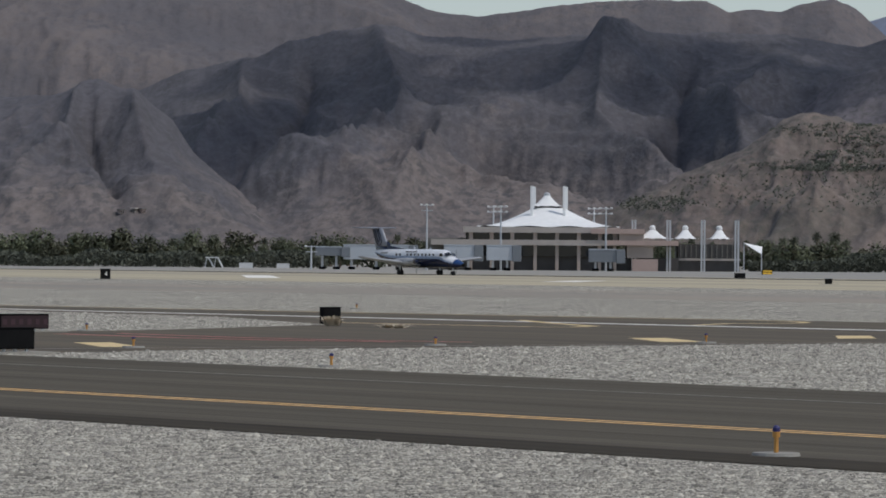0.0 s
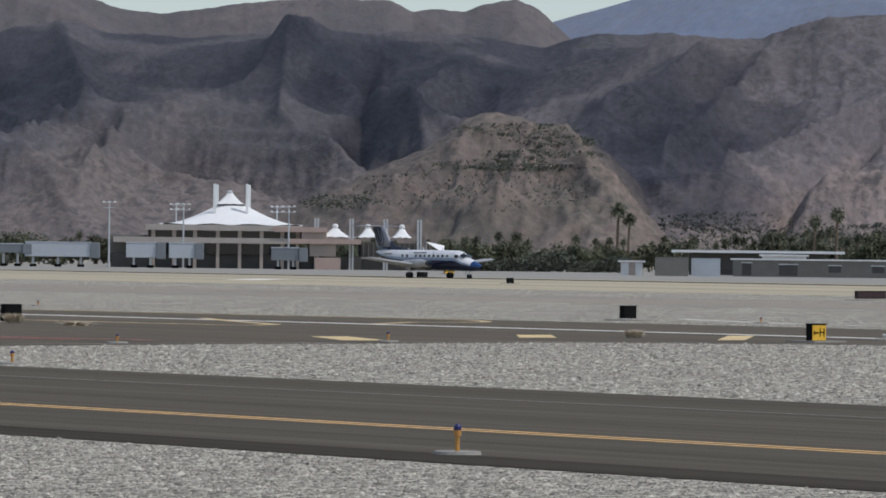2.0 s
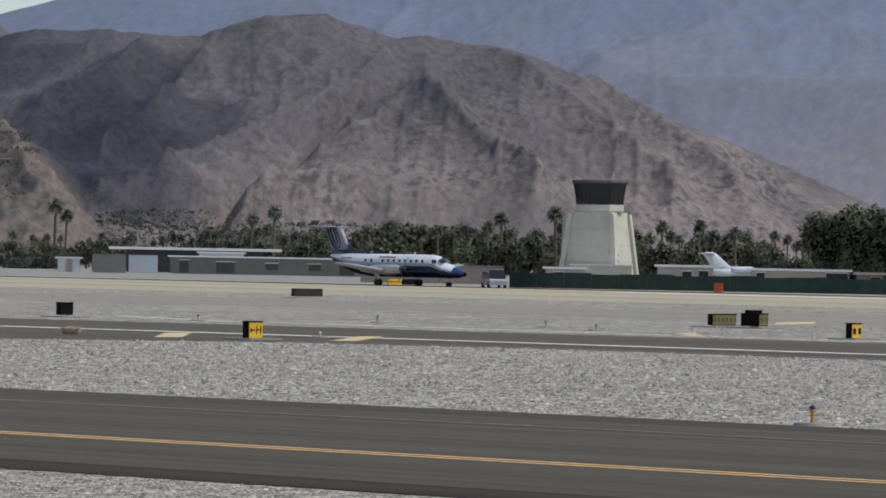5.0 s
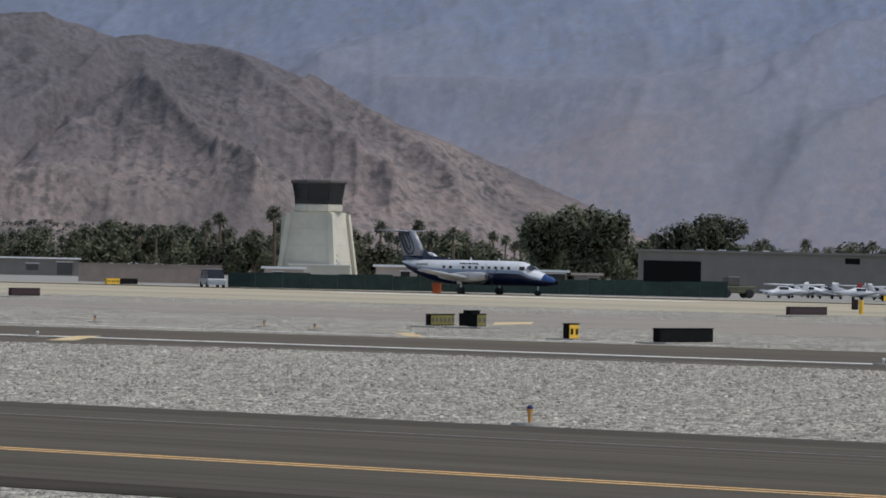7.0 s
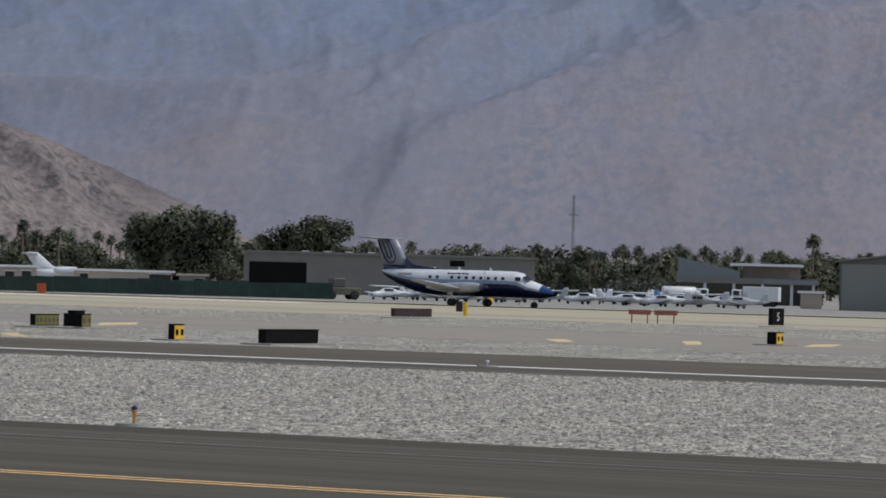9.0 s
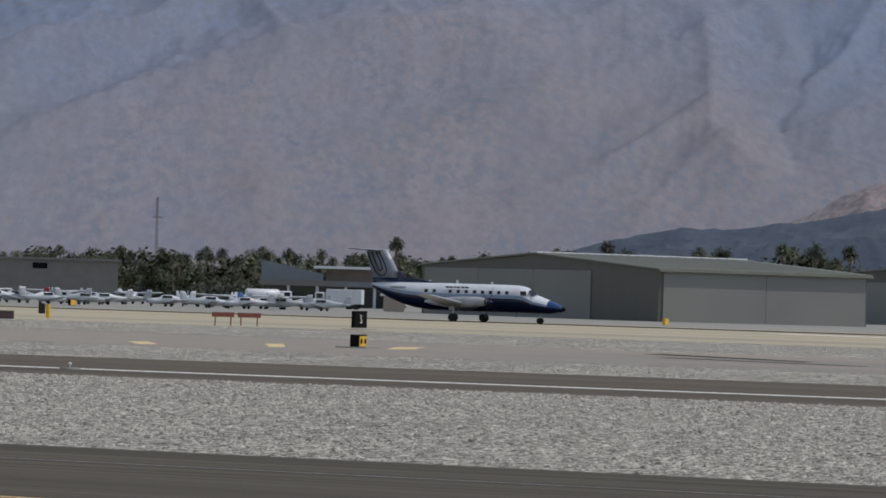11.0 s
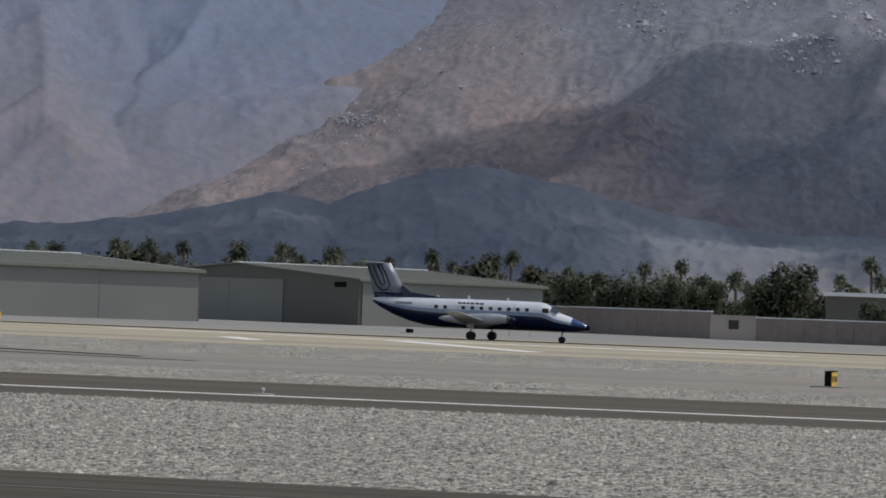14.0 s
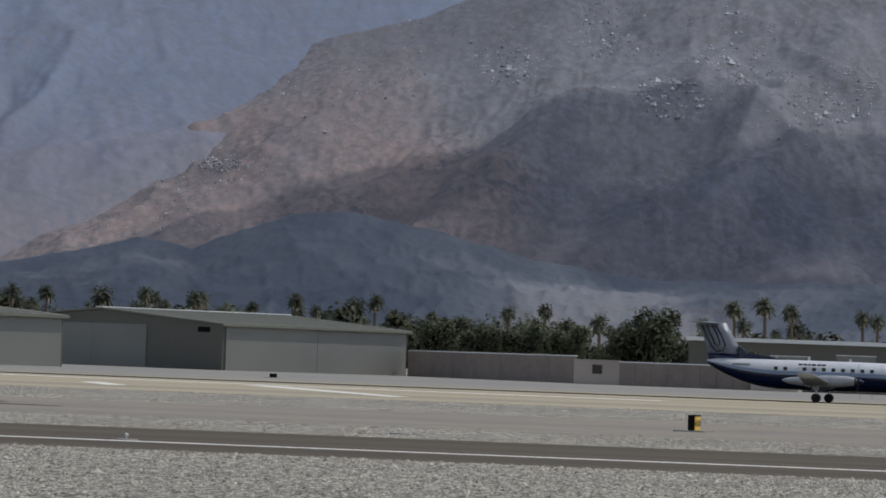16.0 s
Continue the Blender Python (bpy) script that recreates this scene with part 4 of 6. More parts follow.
# ---- hangars ----
def hangar(corner, length, width, eave, ridge, gate, label, vent=False):
    """Gable end runs left and away from the corner, the long side runs right and away."""
    h = thing("hangar", label, "hangar", pose(*corner, 0, 0, 0, 59.1), "steel hangars along the apron")
    eave, ridge = eave + 0.42, ridge - 0.2
    # local x: along the long side; local y: along the gable end
    w = 0.3
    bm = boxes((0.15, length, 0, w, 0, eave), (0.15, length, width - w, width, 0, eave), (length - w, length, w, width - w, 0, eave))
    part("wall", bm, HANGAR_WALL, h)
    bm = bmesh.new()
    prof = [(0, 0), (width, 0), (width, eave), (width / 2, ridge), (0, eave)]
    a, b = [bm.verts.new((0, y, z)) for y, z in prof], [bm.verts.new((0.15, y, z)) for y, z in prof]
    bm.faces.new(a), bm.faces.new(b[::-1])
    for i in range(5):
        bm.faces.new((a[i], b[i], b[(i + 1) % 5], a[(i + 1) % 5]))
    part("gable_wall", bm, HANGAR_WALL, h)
    n = 3
    for i in range(n):
        y0, y1 = gate + (width - 0.6 - gate) * i / n, gate + (width - 0.6 - gate) * (i + 1) / n
        part("gable_door", boxes((-0.14, -0.01, y0 + 0.03, y1 - 0.03, 0, eave - 0.25)), HANGAR_DOOR, h, "pale sliding door leaf")
    for i in range(2):
        x0, x1 = 0.5 + (length - 0.8) * i / 2, 0.5 + (length - 0.8) * (i + 1) / 2
        part("side_door", boxes((x0 + 0.03, x1 - 0.03, -0.15, -0.01, 0, eave - 0.25)), HANGAR_DOOR, h, "pale sliding door leaf")
    part("door_rail", boxes((0.2, length, -0.22, 0.0, eave - 0.24, eave - 0.05)), HANGAR_WALL, h)
    for s in (0, 1):
        bm = bmesh.new()
        y0, y1 = (-0.5, width / 2) if s == 0 else (width + 0.5, width / 2)
        z0 = eave - 0.5 * (ridge - eave) / (width / 2)
        c = [bm.verts.new((x, y, z + dz)) for dz in (0.02, 0.2) for x, y, z in ((-0.4, y0, z0), (length + 0.4, y0, z0), (length + 0.4, y1, ridge), (-0.4, y1, ridge))]
        for f in ((0, 1, 2, 3), (4, 5, 6, 7), (0, 1, 5, 4), (1, 2, 6, 5), (2, 3, 7, 6), (3, 0, 4, 7)):
            bm.faces.new([c[i] for i in f])
        part("roof", bm, HANGAR_ROOF, h, "grey-green ribbed roof")
    part("ridge_cap", boxes((-0.45, length + 0.45, width / 2 - 0.7, width / 2 + 0.7, ridge + 0.16, ridge + 0.3)), PALE_ROOF, h, "bright ridge cap")
    part("gutter", boxes((-0.4, length + 0.4, -0.68, -0.48, eave - 0.2, eave - 0.0)), HANGAR_ROOF, h)
    n = int(length / 1.2)
    for i in range(n):
        x, sl = 0.3 + i * 1.2, (ridge - eave) / (width / 2)
        bm = bmesh.new()
        c = [bm.verts.new((x + dx, y, z)) for y, z in ((-0.45, eave - 0.5 * sl + 0.2), (width / 2 - 0.8, ridge - 0.8 * sl + 0.2)) for dx, z in ((0, z), (0.06, z + 0.06), (0.12, z))]
        bm.faces.new((c[0], c[1], c[4], c[3])), bm.faces.new((c[1], c[2], c[5], c[4]))
        part("roof_rib", bm, HANGAR_ROOF, h)
    if vent:
        part("vent", boxes((-0.12, 0.0, 2.4, 4.6, eave - 1.0, eave - 0.35)), BLACK, h, "dark louvre")


hangar((-177.4, 435.2), 29.8, 47.2, 5.35, 7.5, 12.7, "grey steel hangar with pale sliding doors")
hangar((-158.5, 511.0), 32.5, 47.2, 5.35, 7.6, 14.5, "grey steel hangar with a vent above its door", True)


def flat_building(name, label, az, dist, w, d, h, wall, roof, turn=0.0, roof_over=0.4, roof_h=0.3, openings=(), category="building", opening_mat=DARK_GLASS, base=0.0):
    """A low building with a flat roof slab; openings are (x0, x1, z0, z1) on its front."""
    b = thing(name, label, category, ground_pose(az, dist, turn))
    part("wall_block", boxes((-w / 2, w / 2, 0, d, base, h)), wall, b)
    part("roof", boxes((-w / 2 - roof_over, w / 2 + roof_over, -roof_over, d + roof_over, h, h + roof_h)), roof, b)
    for x0, x1, z0, z1 in openings:
        part("opening", boxes((x0, x1, -0.05, 0.1, z0, z1)), opening_mat, b)
        part("frame", boxes((x0 - 0.12, x1 + 0.12, -0.09, 0.0, z1, z1 + 0.12)), roof, b)
    return b


# openings are black plates: the dark inside of the bay put into the colour
flat_building("maintenance_hangar", "long grey-brown maintenance hangar with dark open bay", -31.45, 575, 39.5, 30, 5.4, GREY_WALL, GREY_WALL, 0,
              openings=((-19, -11.2, 0.3, 4.2), (8.2, 10.2, 4.2, 5.0)), opening_mat=BLACK)
part("skylight_row", boxes(*[(x, x + 1.0, 4, 5, 5.7, 5.85) for x in (-12, -9, -6, -3, 0)]), PALE_ROOF, bpy.data.objects["maintenance_hangar"])
flat_building("portable_office", "low tan portable office with white roof", -36.58, 560, 7.4, 5, 2.55, TAN_WALL, PALE_ROOF, 0, openings=((-0.4, 0.8, 1.0, 2.0), (1.8, 3.0, 0.2, 2.1)))
flat_building("portable_office", "long low tan portable building with pale roof", -35.04, 545, 12.6, 6, 2.3, TAN_WALL, PALE_ROOF, 0, openings=((-5.5, -4.5, 0.2, 2.0), (3.4, 6.1, 0.2, 2.1)))
flat_building("portable_office", "small grey portable cabin", -34.1, 540, 3.4, 4, 2.0, GREY_WALL, TAN_WALL, 0, openings=((0.2, 1.3, 0.8, 1.7),))
flat_building("apron_shed", "small pale shed beside the apron fence", -38.2, 560, 5.2, 4, 2.0, TAN_WALL, PALE_ROOF, 0, openings=((-1.5, -0.2, 0.3, 1.6),))
flat_building("ramp_building", "long low grey building with pale roof edge", -42.25, 690, 31, 12, 2.7, GREY_WALL, PALE_ROOF, 0, roof_h=0.25,
              openings=((-14, -12.5, 0.2, 2.2), (-8, -5, 0.2, 2.0), (0, 2, 0.8, 1.9), (7, 9, 0.8, 1.9), (12, 14.5, 0.2, 2.2)), opening_mat=DARK_WALL)
flat_building("ramp_building", "flat-roofed building with long pale canopy", -43.2, 740, 24, 12, 3.9, DARK_WALL, PALE_ROOF, 0, roof_over=3.0, roof_h=0.45)
flat_building("roof_box", "white plant room block behind the ramp building", -42.85, 715, 7.5, 6, 3.4, TRUCK_WHITE, PALE_ROOF, 0)
flat_building("cargo_container", "dark grey cargo container on the ramp", -44.36, 672, 5.3, 2.6, 2.9, GREY_WALL, GREY_WALL, 0, roof_over=0.03, roof_h=0.08)
flat_building("cargo_container", "light grey cargo container on the ramp", -43.9, 676, 4.6, 2.6, 2.8, BRIDGE, BRIDGE, 0, roof_over=0.03, roof_h=0.08)
flat_building("ramp_shed", "white double-doored ramp shed", -44.9, 680, 3.6, 3, 2.1, TAN_WALL, TRUCK_WHITE, 0, openings=((-1.7, -0.5, 0, 1.9), (0.6, 1.7, 0, 1.9)), opening_mat=TRUCK_WHITE)
flat_building("block_wall", "dark brown block wall by the runway", -40.0, 520, 17.5, 0.4, 2.2, BROWN_WALL, BROWN_WALL, 0, roof_over=0.05, roof_h=0.1, category="wall")
flat_building("white_roof_hangar", "large grey hangar with white roof", -9.3, 650, 37, 25, 6.6, HANGAR_WALL, PALE_ROOF, 0, roof_over=0.5, roof_h=0.6,
              openings=((4, 10, 0, 5), (-6, 0, 0, 4.6)), opening_mat=HANGAR_DOOR)


def wall_run(az0, d0, az1, d1, h, mat, label, panels):
    a, b = ground_pose(az0, d0).translation, ground_pose(az1, d1).translation
    n = (b - a).length
    w = thing("perimeter_wall", label, "wall", pose(a.x, a.y, 0, 0, 0, math.degrees(math.atan2(b.y - a.y, b.x - a.x))))
    for i in range(panels):
        part("panel", boxes((n * i / panels + 0.02, n * (i + 1) / panels - 0.02, 0, 0.3, 0, h)), mat, w)
    part("coping", boxes((-0.05, n + 0.05, -0.06, 0.36, h, h + 0.14)), PALE_ROOF, w, "white coping")


wall_run(-14.72, 556, -12.47, 520, 3.3, BROWN_WALL, "brown block perimeter wall with white coping", 7)
wall_run(-11.86, 512, -10.1, 503, 2.75, BROWN_WALL, "brown block perimeter wall with white coping", 8)
flat_building("pump_house", "small tan block hut in the perimeter wall", -12.16, 512, 5.6, 4, 2.9, TAN_WALL, TAN_WALL, 0, roof_over=0.05, roof_h=0.1, openings=((-0.6, 0.6, 1.3, 2.4),))

flat_building("pump_house", "low tan block hut at the end of the perimeter wall", -9.77, 500, 5.6, 5, 2.6, TAN_WALL, TAN_WALL, 0, roof_over=0.05, roof_h=0.1, openings=((0.9, 1.9, 1.1, 2.0),))
flat_building("gate", "dark screened gate beside the wall", -8.6, 505, 14, 0.3, 3.0, DARK_WALL, DARK_WALL, 0, roof_over=0.03, roof_h=0.08, category="gate")
flat_building("ramp_cart", "white baggage cart on the far ramp", -54.4, 800, 2.6, 1.5, 0.9, TRUCK_WHITE, TRUCK_WHITE, 0, roof_over=0.03, roof_h=0.08, category="cart", base=0.0)
flat_building("ramp_cart", "white baggage cart on the far ramp", -53.9, 805, 2.4, 1.5, 0.8, TRUCK_WHITE, TRUCK_WHITE, 0, roof_over=0.03, roof_h=0.08, category="cart", base=0.0)


def stair_truck():
    b = thing("boarding_stairs", "white folded boarding stairs on the ramp", "stairs", ground_pose(-54.85, 790))
    for x in (-1.1, 0.6):
        part("stair_flight", tube(bmesh.new(), [(x, 0, 2.0), (x + 0.5, 0, 1.6), (x + 1.3, 0, 0.05)], 0.16, 6), TRUCK_WHITE, b)
        part("prop", tube(bmesh.new(), [(x, 0, 1.9), (x - 0.3, 0, 0.05)], 0.08, 6), TRUCK_WHITE, b)
    part("landing", boxes((-1.4, 1.2, -0.5, 0.5, 1.85, 2.0)), TRUCK_WHITE, b)


stair_truck()


def make_fbo():
    b = thing("office_building", "low modern office with sloped roof slabs and canopy", "building", ground_pose(-26.6, 590))
    part("glass_front", boxes((-9.5, 9.5, 2, 12, 0, 2.9)), DARK_GLASS, b, "dark glass front")
    part("canopy", boxes((-10, 9.6, -1, 12, 2.9, 3.7)), GREY_WALL, b, "long flat canopy")
    part("canopy_edge", boxes((2, 9.7, -1.06, -1.0, 3.0, 3.5)), BRIDGE_DARK, b)
    bm = bmesh.new()
    c = [bm.verts.new((x, y, z)) for y in (2, 11) for x, z in ((-9.8, 3.7), (-1.2, 3.7), (-1.2, 4.6), (-9.8, 6.4))]
    for f in ((0, 1, 2, 3), (4, 5, 6, 7), (0, 1, 5, 4), (1, 2, 6, 5), (2, 3, 7, 6), (3, 0, 4, 7)):
        bm.faces.new([c[i] for i in f])
    part("clerestory", bm, BRIDGE_DARK, b, "wedge-shaped clerestory")
    part("upper_wall", boxes((-0.8, 7.2, 4, 11, 3.7, 5.4)), BROWN_WALL, b, "brown upper wall")
    part("roof_slab", boxes((-2.6, 7.6, 2, 12, 5.4, 5.75)), PALE_ROOF, b, "white roof slab")
    for x in (-6, -2, 2, 6, 9):
        part("column", boxes((x - 0.2, x + 0.2, -0.7, -0.3, 0, 2.9)), PALE_METAL, b)


make_fbo()
flat_building("apron_shed", "small pale equipment shed beside the hangar", -25.75, 520, 2.6, 3, 1.9, TAN_WALL, PALE_ROOF, 0)
for i, az in enumerate((-40.4, -40.05, -39.72)):
    s = thing("shade_sail", "white V-shaped fabric shade over parked cars", "shade sail", ground_pose(az, 640), "car park shades")
    bm = bmesh.new()
    v = [bm.verts.new((x, y, z + dz)) for dz in (0, 0.06) for x, y, z in ((-1.8, 0, 2.4), (0, 0, 1.9), (1.8, 0, 2.4), (1.8, 5, 2.4), (0, 5, 1.9), (-1.8, 5, 2.4))]
    for f in ((0, 1, 4, 5), (1, 2, 3, 4), (6, 7, 10, 11), (7, 8, 9, 10), (0, 1, 7, 6), (1, 2, 8, 7)):
        bm.faces.new([v[k] for k in f])
    part("canopy", bm, WHITE, s)
    part("post", boxes((-0.08, 0.08, 2.4, 2.6, 0, 1.95)), PALE_METAL, s)


# ---- green fence ----
def make_fence():
    a, b = ground_pose(-38.95, 452).translation, ground_pose(-32.2, 445).translation
    n = (b - a).length
    f = thing("windscreen_fence", "chain fence covered with dark green windscreen", "fence", pose(a.x, a.y, 0, 0, 0, math.degrees(math.atan2(b.y - a.y, b.x - a.x))))
    k = 18
    for i in range(k):
        part("panel", boxes((n * i / k + 0.03, n * (i + 1) / k - 0.03, 0, 0.03, 0.05, 1.6 + 0.07 * ((i * 7) % 3))), SCREEN, f)
        part("post", tube(bmesh.new(), [(n * i / k, 0.1, 0), (n * i / k, 0.1, 1.62)], 0.04, 6), DARK_WALL, f)


make_fence()


# ---- vehicles and small aircraft ----
def car(name, label, m, l, w, h, paint, category="car", cab=(0.3, 0.85), cab_h=0.45):
    c = thing(name, label, category, m)
    bm = bmesh.new()
    lo = h * (1 - cab_h)
    loft(bm, [[(x, y * s, z) for x, z in ((-l / 2, 0.3), (l / 2, 0.3), (l / 2, lo * 0.85), (l / 2 - 0.3, lo), (-l / 2 + 0.1, lo))] for y, s in ((-w / 2, 1), (w / 2, 1))])
    part("body", bm, paint, c)
    x0, x1 = -l / 2 + l * (1 - cab[1]), -l / 2 + l * (1 - cab[0])
    bm = bmesh.new()
    loft(bm, [[(x0, y, lo), (x1 + 0.5, y, lo), (x1, y * 0.9, h), (x0 + 0.25, y * 0.9, h)] for y in (-w / 2 + 0.05, w / 2 - 0.05)])
    part("cabin", bm, DARK_GLASS, c, "dark cabin windows")
    part("roof", boxes((x0 + 0.2, x1 + 0.05, -w * 0.43, w * 0.43, h, h + 0.06)), paint, c)
    for sx in (-0.32, 0.32):
        for sy in (-1, 1):
            part("wheel", wheel_mesh(0.33, 0.22), TYRE, c, m=pose(sx * l, sy * (w / 2 - 0.08), 0.33), smooth=True)
    for sy in (-0.35, 0.35):
        part("headlight", boxes((l / 2 - 0.02, l / 2 + 0.03, sy * w - 0.15, sy * w + 0.15, lo * 0.6, lo * 0.8)), PALE_METAL, c)


car("van", "silver van parked beside the runway fence", ground_pose(-39.16, 446, -78), 4.6, 1.9, 1.9, CAR_SILVER, "van", (0.2, 0.95), 0.5)
for i, az in enumerate((-40.6, -40.3, -39.95, -39.6)):
    car("parked_car", "parked car in the shaded lot", ground_pose(az, 630 + 3 * i, 70 + 9 * i), 4.4, 1.8, 1.45, (CAR_SILVER, BLACK, TRUCK_WHITE)[i % 3])


def truck(name, label, m, tank):
    c = thing(name, label, "truck", m)
    part("chassis", boxes((-3.6, 3.4, -1.0, 1.0, 0.5, 0.8)), BLACK, c)
    part("cab", boxes((1.9, 3.5, -1.15, 1.15, 0.6, 2.5), bevel=0.15), TRUCK_WHITE, c)
    part("windshield", boxes((3.4, 3.53, -1.0, 1.0, 1.6, 2.3)), DARK_GLASS, c)
    for s in (-1, 1):
        part("side_window", boxes((2.3, 3.2, s * 1.14 - 0.03, s * 1.14 + 0.03, 1.6, 2.3)), DARK_GLASS, c)
    if tank:
        part("tank", tube(bmesh.new(), [(-3.6, 0, 1.75), (-3.4, 0, 1.75), (1.5, 0, 1.75), (1.7, 0, 1.75)], [0.8, 1.0, 1.0, 0.8], 14), TRUCK_WHITE, c, smooth=True)
    else:
        part("box_body", boxes((-3.7, 1.75, -1.2, 1.2, 0.8, 3.0), bevel=0.06), TRUCK_WHITE, c)
    for x in (-2.7, -1.7, 2.6):
        for s in (-1, 1):
            part("wheel", wheel_mesh(0.48, 0.3), TYRE, c, m=pose(x, s * 1.0, 0.48), smooth=True)


truck("fuel_truck", "white fuel tanker truck on the apron", ground_pose(-27.45, 560, 12) @ Matrix.Scale(0.85, 4), True)
truck("service_truck", "white box truck parked near the hangar", ground_pose(-26.5, 545, 170) @ Matrix.Scale(0.85, 4), False)


def light_aircraft(high, trim):
    a = thing("light_aircraft", "white high-wing light aircraft tied down on the apron" if high else "white low-wing light aircraft tied down on the apron", "airplane", pose(0, 0, 0), "parked light aircraft")
    st = [(3.3, 0.9, 1.2, 0.12), (3.1, 0.75, 1.35, 0.4), (2.2, 0.68, 1.5, 0.52), (1.4, 0.65, 1.62, 0.56), (0.9, 0.65, 2.0, 0.56), (-0.6, 0.68, 2.02, 0.55), (-1.6, 0.85, 1.7, 0.4), (-4.2, 1.15, 1.42, 0.12)]
    part("fuselage", loft(bmesh.new(), [body_ring(x, lo - 0.3, hi - 0.3, half, n=12) for x, lo, hi, half in st]), LIGHT_PAINT, a, smooth=True)
    part("cabin_glass", boxes((-0.5, 1.0, -0.575, 0.575, 1.25, 1.6), bevel=0.06), DARK_GLASS, a)
    z = 1.72 if high else 0.55
    for s in (-1, 1):
        part("wing", blade(bmesh.new(), (0.9, s * 0.4, z), (0.7, s * 5.2, z + (0.15 if high else 0.5)), 1.6, 1.15, 0.12), LIGHT_PAINT, a, smooth=True)
        part("tailplane", blade(bmesh.new(), (-3.3, s * 0.08, 1.05), (-3.6, s * 1.6, 1.05), 0.95, 0.6, 0.1), LIGHT_PAINT, a, smooth=True)
        part("main_leg", tube(bmesh.new(), [(0, s * 0.5, 0.5), (-0.1, s * 1.15, 0.25)], 0.06, 6), PALE_METAL, a)
        part("wheel", wheel_mesh(0.24, 0.16), TYRE, a, m=pose(-0.1, s * 1.2, 0.24), smooth=True)
        if high:
            part("wing_strut", tube(bmesh.new(), [(0.4, s * 0.5, 0.55), (0.3, s * 2.6, 1.75)], 0.05, 6), LIGHT_PAINT, a)
    part("fin", blade(bmesh.new(), (-2.9, 0, 1.0), (-3.6, 0, 2.35), 1.4, 0.75, 0.09, up=(0, 1, 0)), trim, a, smooth=True)
    part("nose_leg", tube(bmesh.new(), [(2.5, 0, 0.5), (2.6, 0, 0.2)], 0.05, 6), PALE_METAL, a)
    part("wheel", wheel_mesh(0.2, 0.13), TYRE, a, m=pose(2.6, 0, 0.2), smooth=True)
    part("spinner", tube(bmesh.new(), [(3.3, 0, 0.75), (3.5, 0, 0.75), (3.62, 0, 0.75)], [0.16, 0.12, 0.02], 8), METAL, a)
    part("propeller_blade", boxes((3.36, 3.4, -0.9, 0.9, 0.7, 0.8)), BLACK, a)
    return a


MODELS = [light_aircraft(False, LIGHT_PAINT), light_aircraft(True, LIGHT_PAINT), light_aircraft(False, AIR_BLUE), light_aircraft(False, AIR_RED)]
PARKED = [(-31.45, 468, 215, 0), (-31.1, 482, 195, 0), (-30.75, 476, 150, 3), (-30.45, 470, 30, 0), (-30.2, 492, 160, 1), (-29.95, 478, 20, 0), (-29.65, 490, 200, 0), (-29.4, 505, 170, 1),
          (-28.8, 486, 200, 0), (-28.5, 500, 60, 0), (-28.25, 484, 10, 0), (-28.0, 505, 150, 1), (-27.75, 482, 195, 0), (-27.5, 494, 340, 2), (-27.25, 488, 175, 1), (-26.95, 500, 20, 0), (-26.7, 486, 160, 0),
          (-31.3, 512, 120, 1), (-30.9, 520, 250, 0), (-30.3, 515, 80, 1), (-29.8, 522, 300, 0), (-29.2, 530, 40, 1), (-28.65, 525, 110, 0), (-28.1, 530, 230, 1), (-27.85, 520, 75, 0), (-27.35, 528, 290, 1), (-26.85, 524, 130, 0)]
placed = set()
for az, d, turn, k in PARKED:
    m = ground_pose(az, d, turn) @ Matrix.Scale(0.78, 4)
    ob = copy_thing(MODELS[k], Matrix.Identity(4)) if k in placed else MODELS[k]
    ob.matrix_basis = m
    placed.add(k)


def make_jet():
    j = thing("business_jet", "white business jet parked behind the green fence", "airplane", ground_pose(-35.5, 578, 10))
    st = [(9, 1.2, 1.5, 0.15), (8, 0.95, 1.9, 0.6), (6.5, 0.85, 2.4, 0.85), (-2, 0.85, 2.5, 0.85), (-5.5, 1.2, 2.45, 0.6), (-8, 1.7, 2.3, 0.2)]
    part("fuselage", loft(bmesh.new(), [body_ring(*s, n=16) for s in st]), AIR_WHITE, j, smooth=True)
    part("fin", blade(bmesh.new(), (-4.2, 0, 2.2), (-7.0, 0, 4.6), 3.0, 1.8, 0.08, up=(0, 1, 0)), AIR_WHITE, j, smooth=True)
    for s in (-1, 1):
        part("tailplane", blade(bmesh.new(), (-6.9, s * 0.05, 4.5), (-8.0, s * 3.0, 4.5), 1.7, 0.8, 0.1), AIR_WHITE, j, smooth=True)
        part("wing", blade(bmesh.new(), (1.5, s * 0.5, 1.1), (-1.5, s * 7.5, 1.5), 3.0, 1.0, 0.12), AIR_WHITE, j, smooth=True)
        part("engine", tube(bmesh.new(), [(-1.9, s * 1.3, 2.3), (-2.2, s * 1.3, 2.3), (-4.4, s * 1.3, 2.3), (-5.0, s * 1.3, 2.3)], [0.4, 0.5, 0.45, 0.3], 12), AIR_WHITE, j, smooth=True)
        part("main_leg", tube(bmesh.new(), [(-0.8, s * 1.4, 0.3), (-0.8, s * 1.4, 1.0)], 0.08, 6), PALE_METAL, j)
        part("wheel", wheel_mesh(0.3, 0.2), TYRE, j, m=pose(-0.8, s * 1.4, 0.3), smooth=True)
    part("nose_leg", tube(bmesh.new(), [(6.3, 0, 0.2), (6.3, 0, 1.0)], 0.06, 6), PALE_METAL, j)
    part("wheel", wheel_mesh(0.22, 0.15), TYRE, j, m=pose(6.3, 0, 0.22), smooth=True)


